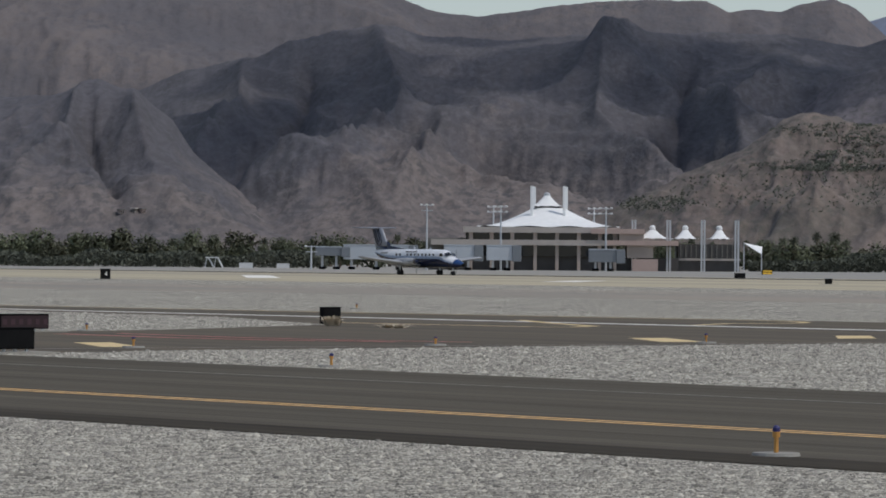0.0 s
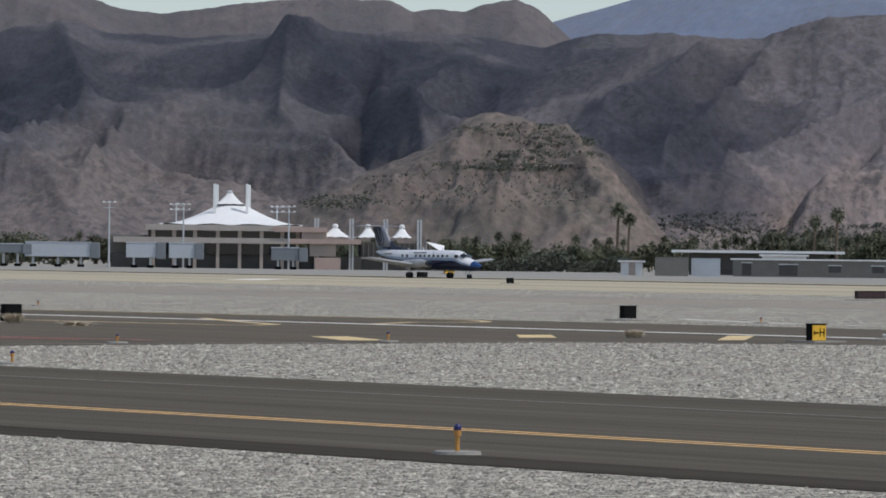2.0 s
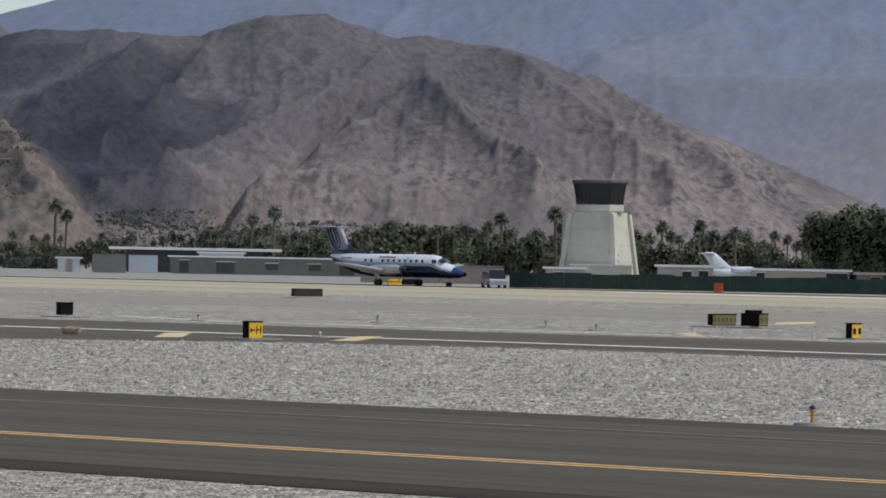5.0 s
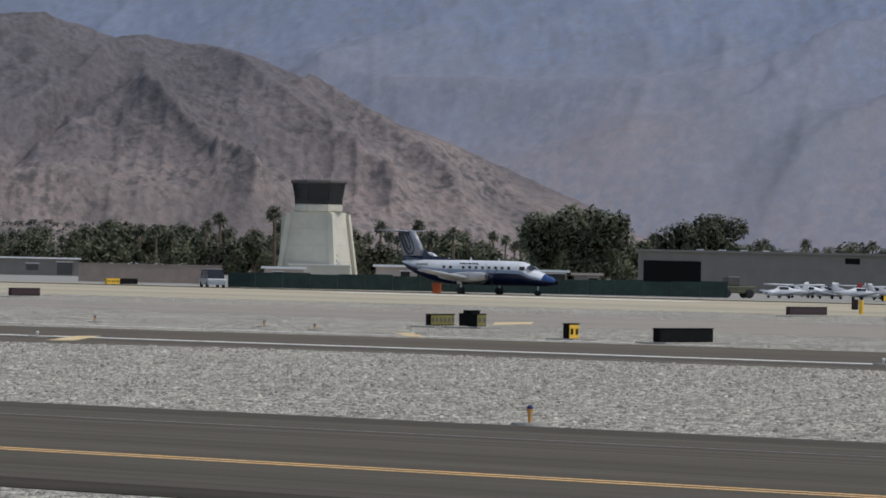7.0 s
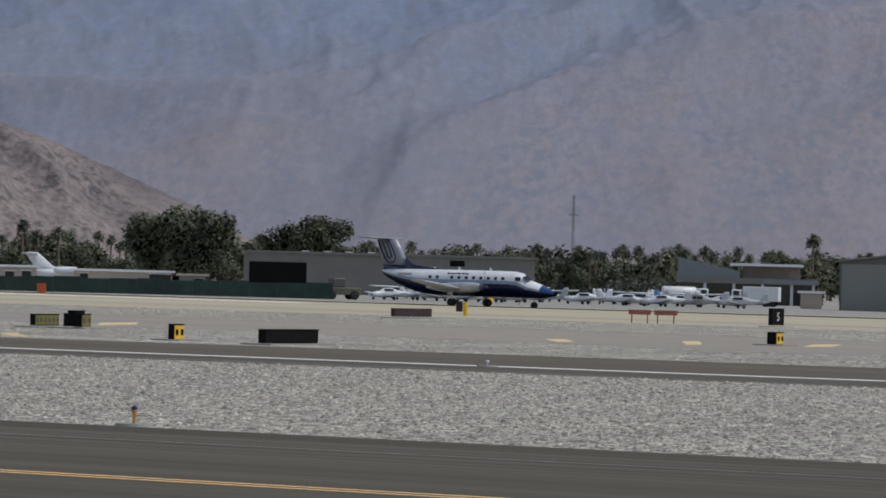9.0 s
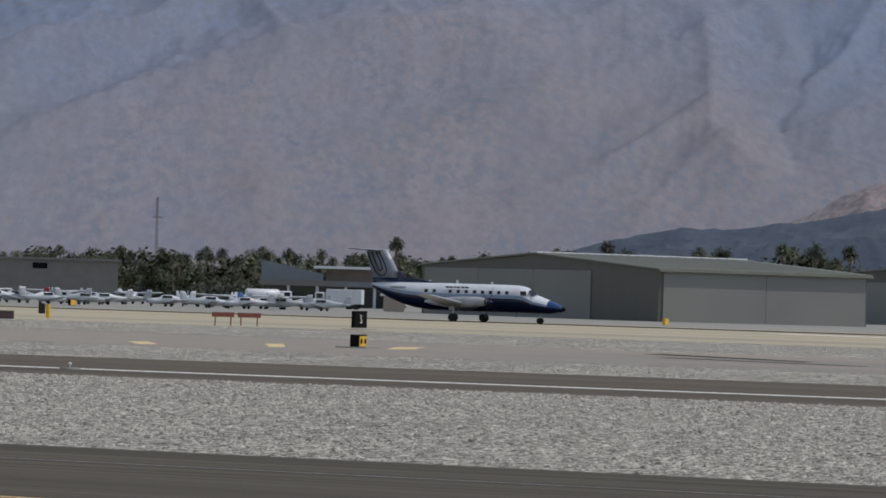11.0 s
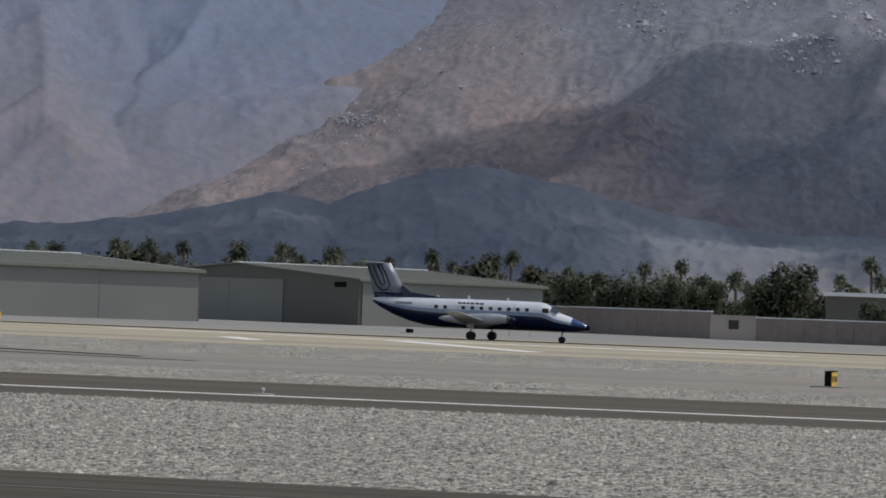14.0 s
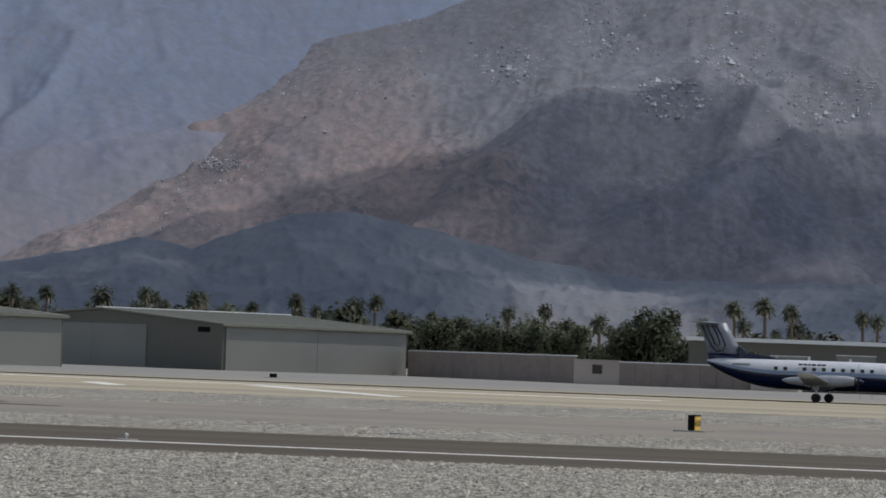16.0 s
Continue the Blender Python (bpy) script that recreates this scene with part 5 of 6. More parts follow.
make_jet()
part("lid", boxes((-0.5, 0.5, -0.4, 0.4, 0.95, 1.0)), ORANGE, (lambda t: (part("body", boxes((-0.45, 0.45, -0.35, 0.35, 0, 0.95), bevel=0.05), ORANGE, t), t)[1])(
    thing("equipment_box", "orange equipment box beside the fence", "box", ground_pose(-36.13, 428))))


def tractor(az, d):
    t = thing("tractor", "dark olive tow tractor on the apron", "vehicle", ground_pose(az, d, 20))
    part("body", boxes((-2.0, 2.0, -0.9, 0.9, 0.5, 1.3), bevel=0.12), LEAF_OLIVE, t)
    part("cab", boxes((-1.2, 0.3, -0.8, 0.8, 1.3, 2.3), bevel=0.1), DARK_WALL, t)
    for x in (-1.3, 1.3):
        for s in (-1, 1):
            part("wheel", wheel_mesh(0.5, 0.35), TYRE, t, m=pose(x, s * 0.85, 0.5), smooth=True)


tractor(-32.1, 455)


# ---- signs ----
def text(parent, body, size, m, mat):
    cu = bpy.data.curves.new("lettering", "FONT")
    cu.body, cu.size, cu.align_x, cu.align_y, cu.extrude = body, size, "CENTER", "CENTER", 0.004
    cu.materials.append(mat)
    ob = new("lettering", cu)
    ob.parent, ob.matrix_basis = parent, m
    return ob


def sign(x, y, w, h, lift, label, front, side, marks="", depth=0.26, legs=2, pad=True, text_mat=BLACK, arrow=False):
    """A box sign across the runway's direction: its front looks along +x, its end towards -y."""
    s = thing("airfield_sign", label, "sign", pose(x, y, 0), "airfield signs")
    part("cabinet", boxes((-depth, 0, 0, w, lift, lift + h), bevel=0.015), side, s)
    part("face", boxes((0.0, 0.012, 0.03, w - 0.03, lift + 0.03, lift + h - 0.03)), front, s)
    part("hood", boxes((-depth - 0.02, 0.03, -0.02, w + 0.02, lift + h, lift + h + 0.025)), side, s)
    for i in range(legs):
        yy = w * (i + 0.5) / legs
        part("leg", boxes((-depth / 2 - 0.03, -depth / 2 + 0.03, yy - 0.03, yy + 0.03, 0, lift)), PALE_METAL, s)
    if pad:
        part("pad", boxes((-depth - 0.5, 0.5, -0.4, w + 0.4, 0.0, 0.05)), CONCRETE, s)
    if marks == "bars":
        n = max(2, int(w / 0.28))
        for i in range(n):
            y0 = w * (i + 0.3) / n
            part("writing_bar", boxes((0.012, 0.018, y0, y0 + w / n * 0.5, lift + h * 0.3, lift + h * 0.7)), text_mat, s)
    elif marks:
        text(s, marks, h * 0.72, pose(0.02, w * (0.68 if arrow else 0.5), lift + h / 2, 90, 0, 90), text_mat)
    if arrow:
        part("arrow", boxes((0.012, 0.018, w * 0.12, w * 0.45, lift + h * 0.46, lift + h * 0.54), (0.012, 0.018, w * 0.12, w * 0.2, lift + h * 0.38, lift + h * 0.62)), text_mat, s)
    return s


sign(-115.3, 72.9, 1.85, 0.46, 0.1, "dark red lit runway sign seen in shade", MAROON, BLACK, "bars", legs=6, text_mat=MAROON_TEXT)
sign(-90.5, 56.9, 1.35, 0.52, 0.12, "black back of a runway sign on short legs", BLACK, BLACK, legs=4)
sign(-123.1, 91.6, 0.78, 0.58, 0.06, "square dark sign half hidden by dry brush", BLACK, BLACK, legs=2, pad=False)
sign(-124.6, 124.6, 0.76, 0.5, 0.1, "dark green-black square sign on legs", BLACK, BLACK, legs=2)
sign(-189.5, 211.5, 2.9, 0.5, 0.12, "dark red runway sign on many legs", MAROON, MAROON, "bars", legs=8, text_mat=MAROON_TEXT)
sign(-90.7, 99.1, 0.68, 0.54, 0.03, "yellow taxiway sign with black arrow and letter", SIGN_YELLOW, BLACK, "H", arrow=True)
sign(-106.8, 145.9, 1.75, 0.46, 0.1, "shaded yellow taxiway sign on short legs", OLIVE, BLACK, "bars", legs=6, text_mat=DARK_WALL)
sign(-104.8, 146.5, 0.7, 0.52, 0.1, "shaded yellow sign panel in a dark frame", OLIVE, BLACK, "bars", text_mat=DARK_WALL, legs=4, depth=0.95)
sign(-105.2, 146.6, 0.7, 0.2, 0.55, "dark box on top of a taxiway sign", BLACK, BLACK, legs=2, pad=False, depth=0.4)
sign(-87.9, 128.7, 0.66, 0.56, 0.03, "yellow taxiway sign with black arrow", SIGN_YELLOW, BLACK, "bars")
sign(-82.8, 127.0, 3.55, 0.48, 0.06, "long black back of a runway sign", BLACK, BLACK, legs=12, depth=0.3)
sign(-136.3, 223.6, 4.5, 0.48, 0.12, "dark red runway holding sign", MAROON, MAROON, "bars", legs=8, text_mat=MAROON_TEXT)
sign(-119.7, 242.5, 1.75, 1.05, 0.12, "black runway distance sign with white digit", BLACK, BLACK, "5", legs=2, text_mat=WHITE_LINE, depth=0.25)
sign(-343.8, 228.9, 1.05, 0.98, 0.05, "black runway distance sign with white digit", BLACK, BLACK, "4", legs=2, text_mat=WHITE_LINE, depth=0.2)
sign(-82.0, 166.6, 0.75, 0.52, 0.04, "small yellow taxiway sign with dark sides", SIGN_YELLOW, BLACK, "bars", depth=0.45)
sign(-31.2, 163.2, 1.2, 0.6, 0.03, "narrow taxiway sign seen nearly edge-on", SIGN_YELLOW, BLACK, "bars", depth=0.27)
sign(-304.4, 288.2, 0.8, 0.5, 0.05, "small black marker box beside the runway", BLACK, BLACK)
sign(-302.0, 352.5, 2.3, 0.6, 0.05, "yellow taxiway sign beyond the runway", SIGN_YELLOW, SIGN_YELLOW, "bars")
sign(-303.0, 356.0, 3.0, 0.6, 0.05, "black back of a sign beyond the runway", BLACK, BLACK)
sign(-388.0, 352.0, 1.6, 0.6, 0.05, "black marker box beyond the runway", BLACK, BLACK)
sign(-480.0, 441.0, 2.0, 0.65, 0.05, "yellow sign on the far taxiway", SIGN_YELLOW, BLACK, "bars")
sign(-225.0, 388.0, 1.1, 0.6, 0.05, "yellow sign beside the apron", SIGN_YELLOW, BLACK)
sign(-118.0, 398.0, 0.9, 0.35, 0.05, "small black marker box before the hangars", BLACK, BLACK, depth=0.5)
sign(-154.2, 380.0, 1.0, 0.6, 0.03, "small yellow taxiway sign before the hangars", SIGN_YELLOW, SIGN_YELLOW, legs=2, pad=False)


def board(x, y, w):
    b = thing("notice_board", "red-brown horizontal marker board on two posts", "board", pose(x, y, 0, 0, 0, 28), "marker boards")
    part("panel", boxes((0, w, -0.05, 0.05, 0.55, 0.86), bevel=0.01), RED_BROWN, b)
    for s in (0.15, 0.85):
        part("post", boxes((w * s - 0.04, w * s + 0.04, 0.05, 0.13, 0, 0.8)), RED_BROWN, b)


post = thing("marker_post", "yellow marker post beyond a sign", "post", pose(-147.0, 250.5, 0))
part("pole", tube(bmesh.new(), [(0, 0, 0), (0, 0, 0.95)], 0.16, 10), SIGN_YELLOW, post)
part("panel", boxes((-0.75, -0.25, -0.05, 0.05, 0.3, 1.0), bevel=0.02), MAROON, post)
board(-129.4, 241.3, 1.45)
board(-127.9, 242.0, 1.5)


# ---- edge lamps ----
def edge_lamp(x, y, h, blue, label):
    l = thing("edge_light", label, "light", pose(x, y, 0), "taxiway edge lights")
    part("pad", tube(bmesh.new(), [(0, 0, 0.0), (0, 0, 0.05)], [0.32, 0.3], 16), CONCRETE, l)
    part("stem", tube(bmesh.new(), [(0, 0, 0.05), (0, 0, h * 0.8)], 0.03 if h > 0.25 else 0.02, 8), STAKE if blue else PALE_METAL, l)
    part("collar", tube(bmesh.new(), [(0, 0, h * 0.62), (0, 0, h * 0.8)], 0.05, 10), STAKE if blue else PALE_METAL, l)
    part("lens", tube(bmesh.new(), [(0, 0, h * 0.8), (0, 0, h * 0.92), (0, 0, h)], [0.05, 0.05, 0.025], 10), LAMP_BLUE if blue else WHITE, l, "blue glass lens" if blue else "clear lens")


BLUE_LAMPS = [(-40.1, 37.1, 0.4), (-77.1, 57.6, 0.32), (-39.6, 56.9, 0.34), (-94.1, 84.2, 0.3), (-94.4, 74.2, 0.26), (-95.0, 64.3, 0.3), (-116.2, 76.8, 0.26),
              (-118.3, 126.2, 0.26), (-114.6, 133.1, 0.26), (-106.8, 134.5, 0.28), (-101.5, 131.0, 0.26), (-160.0, 121.0, 0.26), (-96.0, 148.5, 0.26)]
for x, y, h in BLUE_LAMPS:
    edge_lamp(x, y, h, True, "taxiway edge light with blue lens on yellow stake")
for x, y in ((-36.65, 109.7), (-35.35, 133.8), (-92.7, 104.8), (-14.0, 111.5), (-62.0, 107.0)):
    edge_lamp(x, y, 0.2, False, "small clear edge light on a pad")


# ---- painted marks ----
def mark(name, quads, z, mat, label):
    for q in quads:
        bm = bmesh.new()
        bm.faces.new([bm.verts.new((x, y, z)) for x, y in q])
        tagged(new(name, finish(bm, name, mat)), label, "marking", "painted marks", "structure")


mark("shoulder_stripe", [[(-101.0, 66.3), (-100.7, 67.4), (-95.4, 64.9), (-95.8, 63.8)], [(-100.8, 86.9), (-100.5, 88.2), (-95.3, 85.3), (-95.8, 83.9)], [(-101.6, 96.6), (-101.3, 97.9), (-97.6, 94.6), (-97.9, 93.2)],
                         [(-99.0, 104.0), (-98.9, 105.2), (-93.3, 98.8), (-93.5, 97.7)], [(-93.8, 108.0), (-93.7, 109.2), (-88.5, 101.8), (-88.7, 100.7)], [(-97.7, 131.0), (-97.6, 132.2), (-92.0, 125.4), (-92.1, 124.6)]],
     0.012, PALE_YELLOW, "faded yellow shoulder stripe on asphalt")
mark("dirt_stripe", [[(-88.0, 169.2), (-88.1, 171.2), (-83.1, 161.7), (-83.0, 160.0)], [(-90.9, 161.8), (-91.0, 163.8), (-86.8, 157.1), (-86.7, 155.4)], [(-83.3, 173.0), (-83.3, 176.1), (-80.0, 168.0), (-80.0, 165.2)],
                     [(-117.0, 165.0), (-118.4, 170.3), (-113.5, 163.0), (-112.2, 158.1)]], 0.008, PALE_YELLOW, "faded yellow stripe on the dirt strip")
mark("runway_stripe", [[(-120, 317), (-60, 299), (-60, 303), (-120, 321)], [(-97.5, 281), (-89.7, 264), (-89.2, 267), (-97.0, 284)], [(-92, 302), (-68.5, 256), (-67.5, 258), (-90.5, 305)], [(-420, 300), (-374, 268), (-372, 271), (-418, 303)], [(-345, 290), (-329, 272), (-327, 275), (-343, 293)],
                       [(-250, 322), (-205, 318), (-205, 324), (-250, 328)]], 0.012, WHITE_LINE, "white runway marking")


mark("tyre_streak", [[(-73.5, 178.5), (-63.0, 171.0), (-63.0, 172.6), (-73.5, 181.0)], [(-69.0, 169.0), (-58.0, 164.5), (-58.0, 165.6), (-69.0, 170.6)]], 0.012, RUBBER, "dark tyre streak on the dirt strip")


def curve_mark(name, pts, w, mat, label, z=0.012):
    bm = bmesh.new()
    rows = []
    for i, p in enumerate(pts):
        a, b = Vector(pts[max(i - 1, 0)]), Vector(pts[min(i + 1, len(pts) - 1)])
        d = (b - a).normalized()
        s = Vector((-d.y, d.x)) * w / 2
        rows.append([bm.verts.new((*(Vector(p) + s), z)), bm.verts.new((*(Vector(p) - s), z))])
    for a, b in zip(rows, rows[1:]):
        bm.faces.new((a[0], b[0], b[1], a[1]))
    tagged(new(name, finish(bm, name, mat)), label, "marking", "painted marks", "structure")


def arc(cx, cy, rx, ry, a0, a1, n=14):
    return [(cx + rx * math.cos(radians(a0 + (a1 - a0) * i / n)), cy + ry * math.sin(radians(a0 + (a1 - a0) * i / n))) for i in range(n + 1)]


curve_mark("lead_in_line", [(-180, 109), (-150, 113)] + arc(-127.5, 112, 6, 5, 100, -20) + [(-119, 105.8)], 0.45, PALE_YELLOW, "faded curved lead-in line")
curve_mark("lead_in_line", [(-128, 95.5), (-120.5, 96.9), (-118.2, 97.3), (-117.2, 98.4), (-118.4, 100.4), (-124.6, 103.5), (-130.5, 106.8)], 0.5, PALE_YELLOW, "curved yellow lead-in line")
curve_mark("holding_line", [(-112, 73), (-106, 73), (-101.5, 74), (-98.5, 76)], 0.5, RED_LINE, "faded red holding line")
curve_mark("holding_line", [(-112, 75.2), (-106, 75.2), (-101.0, 76), (-97.5, 78)], 0.4, RED_LINE, "faded red holding line")
curve_mark("edge_line", [(-95, 57), (-94.3, 66), (-93.6, 79), (-93.2, 90), (-88, 98.5), (-79, 101.6), (-60, 102.2)], 0.2, FAINT_LINE, "thin worn edge line")
curve_mark("edge_line", [(-127.5, 131), (-118, 127), (-100, 126.5), (-80, 127)], 0.5, WHITE_LINE, "worn white line on the far side of the strip")


# ---- dry bushes by the signs ----
def tuft(x, y, r, h, n, label, mat=DRY_BUSH):
    rng = random.Random(int(x * 10))
    b = thing("dry_bush", label, "bush", pose(x, y, 0), "dry desert bushes")
    bm = bmesh.new()
    for _ in range(n):
        a, l = rng.uniform(0, math.tau), rng.uniform(0.3, 1)
        o = Vector((rng.uniform(-r, r) * 0.4, rng.uniform(-r, r) * 0.4, 0))
        tip = o + Vector((math.cos(a) * r * l, math.sin(a) * r * l, h * rng.uniform(0.4, 1)))
        mid = o.lerp(tip, 0.5) + Vector((0, 0, h * 0.15))
        s = Vector((-math.sin(a), math.cos(a), 0)) * 0.012
        v = [bm.verts.new(p) for p in (o - s, o + s, mid + s * 1.6, mid - s * 1.6, tip)]
        bm.faces.new((v[0], v[1], v[2], v[3])), bm.faces.new((v[3], v[2], v[4]))
    part("brush", bm, mat, b)


tuft(-121.9, 91.1, 0.5, 0.4, 260, "dry tan brush in front of a sign")
tuft(-117.5, 90.5, 0.9, 0.18, 160, "low dry weeds in the gravel")
tuft(-97.5, 98.0, 0.45, 0.3, 150, "pale dry bush at the taxiway's edge")


# ---- trees ----
def palm_tree(seed, h):
    rng = random.Random(seed)
    t = thing("palm_tree", "tall fan palm with a shaggy round crown", "tree", pose(0, 0, 0), "palms beyond the airfield")
    lean = rng.uniform(-0.3, 0.3)
    part("trunk", tube(bmesh.new(), [(0, 0, 0), (lean * 0.3, 0, h * 0.5), (lean, 0, h)], [0.32, 0.22, 0.2], 7), BARK, t)
    bm = bmesh.new()
    for i in range(44):
        a = rng.uniform(0, math.tau)
        up = rng.uniform(-0.9, 1.5)
        l = rng.uniform(0.8, 1.8)
        d = Vector((math.cos(a), math.sin(a), 0))
        base = Vector((lean, 0, h + 0.1))
        p1 = base + d * l * 0.55 * math.cos(up) + Vector((0, 0, l * 0.6 * math.sin(up)))
        p2 = base + d * l * math.cos(up) * 1.0 + Vector((0, 0, l * math.sin(up) - 0.32 * l))
        s = Vector((-d.y, d.x, 0)) * rng.uniform(0.16, 0.3)
        v = [bm.verts.new(p) for p in (base, p1 - s, p1 + Vector((0, 0, 0.12)), p1 + s, p2 - s * 0.5, p2 + s * 0.5)]
        bm.faces.new((v[0], v[1], v[2])), bm.faces.new((v[0], v[2], v[3])), bm.faces.new((v[1], v[4], v[2])), bm.faces.new((v[2], v[5], v[3])), bm.faces.new((v[2], v[4], v[5]))
    for i in range(300):
        d = Vector((rng.gauss(0, 1), rng.gauss(0, 1), rng.gauss(0, 0.9))).normalized()
        p = Vector((lean, 0, h + 0.15)) + d * rng.uniform(0.45, 1.3)
        u = (d + Vector((rng.gauss(0, 0.5), rng.gauss(0, 0.5), -0.35))).normalized() * rng.uniform(0.2, 0.42)
        w = u.cross(Vector((rng.gauss(0, 1), rng.gauss(0, 1), 0.5))).normalized() * rng.uniform(0.05, 0.12)
        bm.faces.new([bm.verts.new(q) for q in (p - w, p + u, p + w)])
    part("crown", bm, FROND, t, "dark green fronds")
    bm = bmesh.new()
    for i in range(22):
        a, l = rng.uniform(0, math.tau), rng.uniform(0.8, 1.6)
        d = Vector((math.cos(a), math.sin(a), 0))
        base = Vector((lean, 0, h - 0.1))
        s = Vector((-d.y, d.x, 0)) * 0.2
        tip = base + d * 0.55 - Vector((0, 0, l))
        v = [bm.verts.new(p) for p in (base, base + d * 0.45 - Vector((0, 0, 0.3)) + s, tip, base + d * 0.45 - Vector((0, 0, 0.3)) - s)]
        bm.faces.new(v)
    part("dead_fronds", bm, DRY_BUSH, t, "brown skirt of dead fronds")
    return t


def leafy_tree(seed, h, spread, mat, label, leaves=1500, low=0.1):
    rng = random.Random(seed)
    t = thing("broadleaf_tree", label, "tree", pose(0, 0, 0), "trees beyond the airfield")
    part("trunk", tube(bmesh.new(), [(0, 0, 0), (0.1, 0, h * 0.25), (0, 0.1, h * 0.5)], [0.35, 0.25, 0.14], 7), BARK, t)
    lumps = []
    for i in range(11):
        a, r = rng.uniform(0, math.tau), spread * math.sqrt(rng.random()) * 0.72
        z = h * rng.uniform(low + 0.2, 0.84)
        lumps.append((Vector((r * math.cos(a), r * math.sin(a), z)), rng.uniform(0.2, 0.36) * spread + 0.5))
    bm = bmesh.new()
    for c, _ in lumps[:7]:
        tube(bm, [(0, 0, h * 0.22), c.lerp(Vector((0, 0, h * 0.3)), 0.5), c], [0.16, 0.1, 0.04], 5)
    part("branching", bm, BARK, t)
    bm = bmesh.new()
    for i in range(leaves):
        c, r = lumps[i % len(lumps)]
        d = Vector((rng.gauss(0, 1), rng.gauss(0, 1), rng.gauss(0, 1))).normalized()
        p = c + d * r * rng.uniform(0.55, 1.12)
        p.z = max(p.z, 0.3)
        u = Vector((rng.gauss(0, 1), rng.gauss(0, 1), rng.gauss(0, 0.6))).normalized() * rng.uniform(0.13, 0.28)
        w = u.cross(d + Vector((0.2, 0.1, 0.3))).normalized() * rng.uniform(0.12, 0.24)
        bm.faces.new([bm.verts.new(q) for q in (p - u, p + w, p + u, p - w)])
    crown = part("crown", bm, mat, t, "leafy crown")
    where = np.array([v.co for v in crown.data.vertices])
    mids, reach = np.array([c for c, _ in lumps]), np.array([r for _, r in lumps])
    owner = np.repeat(np.arange(leaves) % len(lumps), 4)
    out = (where - mids[owner]) / reach[owner][:, None] + np.array((0, 0, 0.25))
    crown.data.normals_split_custom_set_from_vertices((out / np.linalg.norm(out, axis=1)[:, None]).tolist())  # leaves of a clump catch the light together
    return t


LEAF_DARK = material("dark_tree_leaf", (0.15, 0.168, 0.1), 0.7, 0.3, 0.35, each=0.2)
let_through(LEAF_DARK)
PALMS = [palm_tree(100 + i, h) for i, h in enumerate((6.5, 8.0, 9.5))]
LEAFY = [leafy_tree(200, 6.0, 3.2, LEAF, "dense green broadleaf tree"), leafy_tree(201, 7.5, 3.0, LEAF, "tall green broadleaf tree"),
         leafy_tree(202, 4.2, 2.8, LEAF_OLIVE, "low olive-green desert tree", 1100, 0.0), leafy_tree(203, 4.8, 3.6, LEAF, "spreading dark green tree", 1500, 0.0)]
BIG = leafy_tree(204, 11.0, 5.2, LEAF_DARK, "large dense dark green tree", 5200, 0.0)
USED = set()


def plant(src, az, dist, height, own, turn):
    k = height / own
    m = ground_pose(az, dist, turn) @ Matrix.Diagonal((k, k, k, 1))
    if src.name in USED:
        ob = copy_thing(src, Matrix.Identity(4))
    else:
        ob = src
        USED.add(src.name)
    ob.matrix_basis = m
    return ob


# heights of the tree line over the horizon, in degrees, by heading
LINE_AZ = [-60, -55, -53, -49, -46.5, -44, -42, -40, -37, -34, -31, -28, -25, -22, -18, -15.5, -14, -11, -6]
LINE_EL = [0.34, 0.33, 0.24, 0.2, 0.3, 0.27, 0.42, 0.48, 0.46, 0.44, 0.4, 0.44, 0.44, 0.64, 0.66, 0.66, 0.54, 0.55, 0.6]
rng = random.Random(5)
heading = -59.5
while heading < -6.5:  # palms
    el = float(np.interp(heading, LINE_AZ, LINE_EL))
    if rng.random() < float(np.interp(heading, (-54, -52, -46, -43, -27, -24), (0.12, 0.3, 0.5, 1.0, 1.0, 0.4))):
        d, i = rng.uniform(890, 1010), rng.randrange(3)
        plant(PALMS[i], heading, d, EYE + d * math.tan(radians(el * rng.uniform(0.72, 1.18))), (7.4, 8.9, 10.4)[i], rng.uniform(0, 360))
    heading += rng.uniform(0.07, 0.19)
heading = -59.5
while heading < -6.5:  # trees among and before the palms
    el = float(np.interp(heading, LINE_AZ, LINE_EL))
    near = rng.random() < 0.5
    d, i = rng.uniform(840, 880) if near else rng.uniform(900, 1000), rng.choice((0, 1, 2, 3))
    plant(LEAFY[i], heading, d, EYE + d * math.tan(radians(el * (rng.uniform(0.3, 0.8) if near else rng.uniform(0.6, 1.15)))), (6.0, 7.5, 4.2, 4.8)[i], rng.uniform(0, 360))
    heading += rng.uniform(0.1, 0.2)
for az, el in ((-45.1, 0.74), (-44.95, 0.6), (-42.15, 0.71), (-42.45, 0.6), (-39.06, 0.67), (-38.33, 0.76), (-36.4, 0.62), (-36.9, 0.6), (-25.75, 0.7), (-22.9, 0.73), (-18.28, 0.79), (-17.63, 0.75),
               (-15.2, 0.79), (-9.91, 0.93), (-10.32, 0.87), (-9.55, 0.85), (-8.6, 0.8), (-8.4, 0.76), (-16.27, 0.77), (-34.0, 0.5), (-20.5, 0.76), (-19.6, 0.76), (-12.9, 0.75), (-13.4, 0.7)):
    d = 860
    plant(PALMS[2], az, d, EYE + d * math.tan(radians(el)), 10.4, az * 37 % 360)
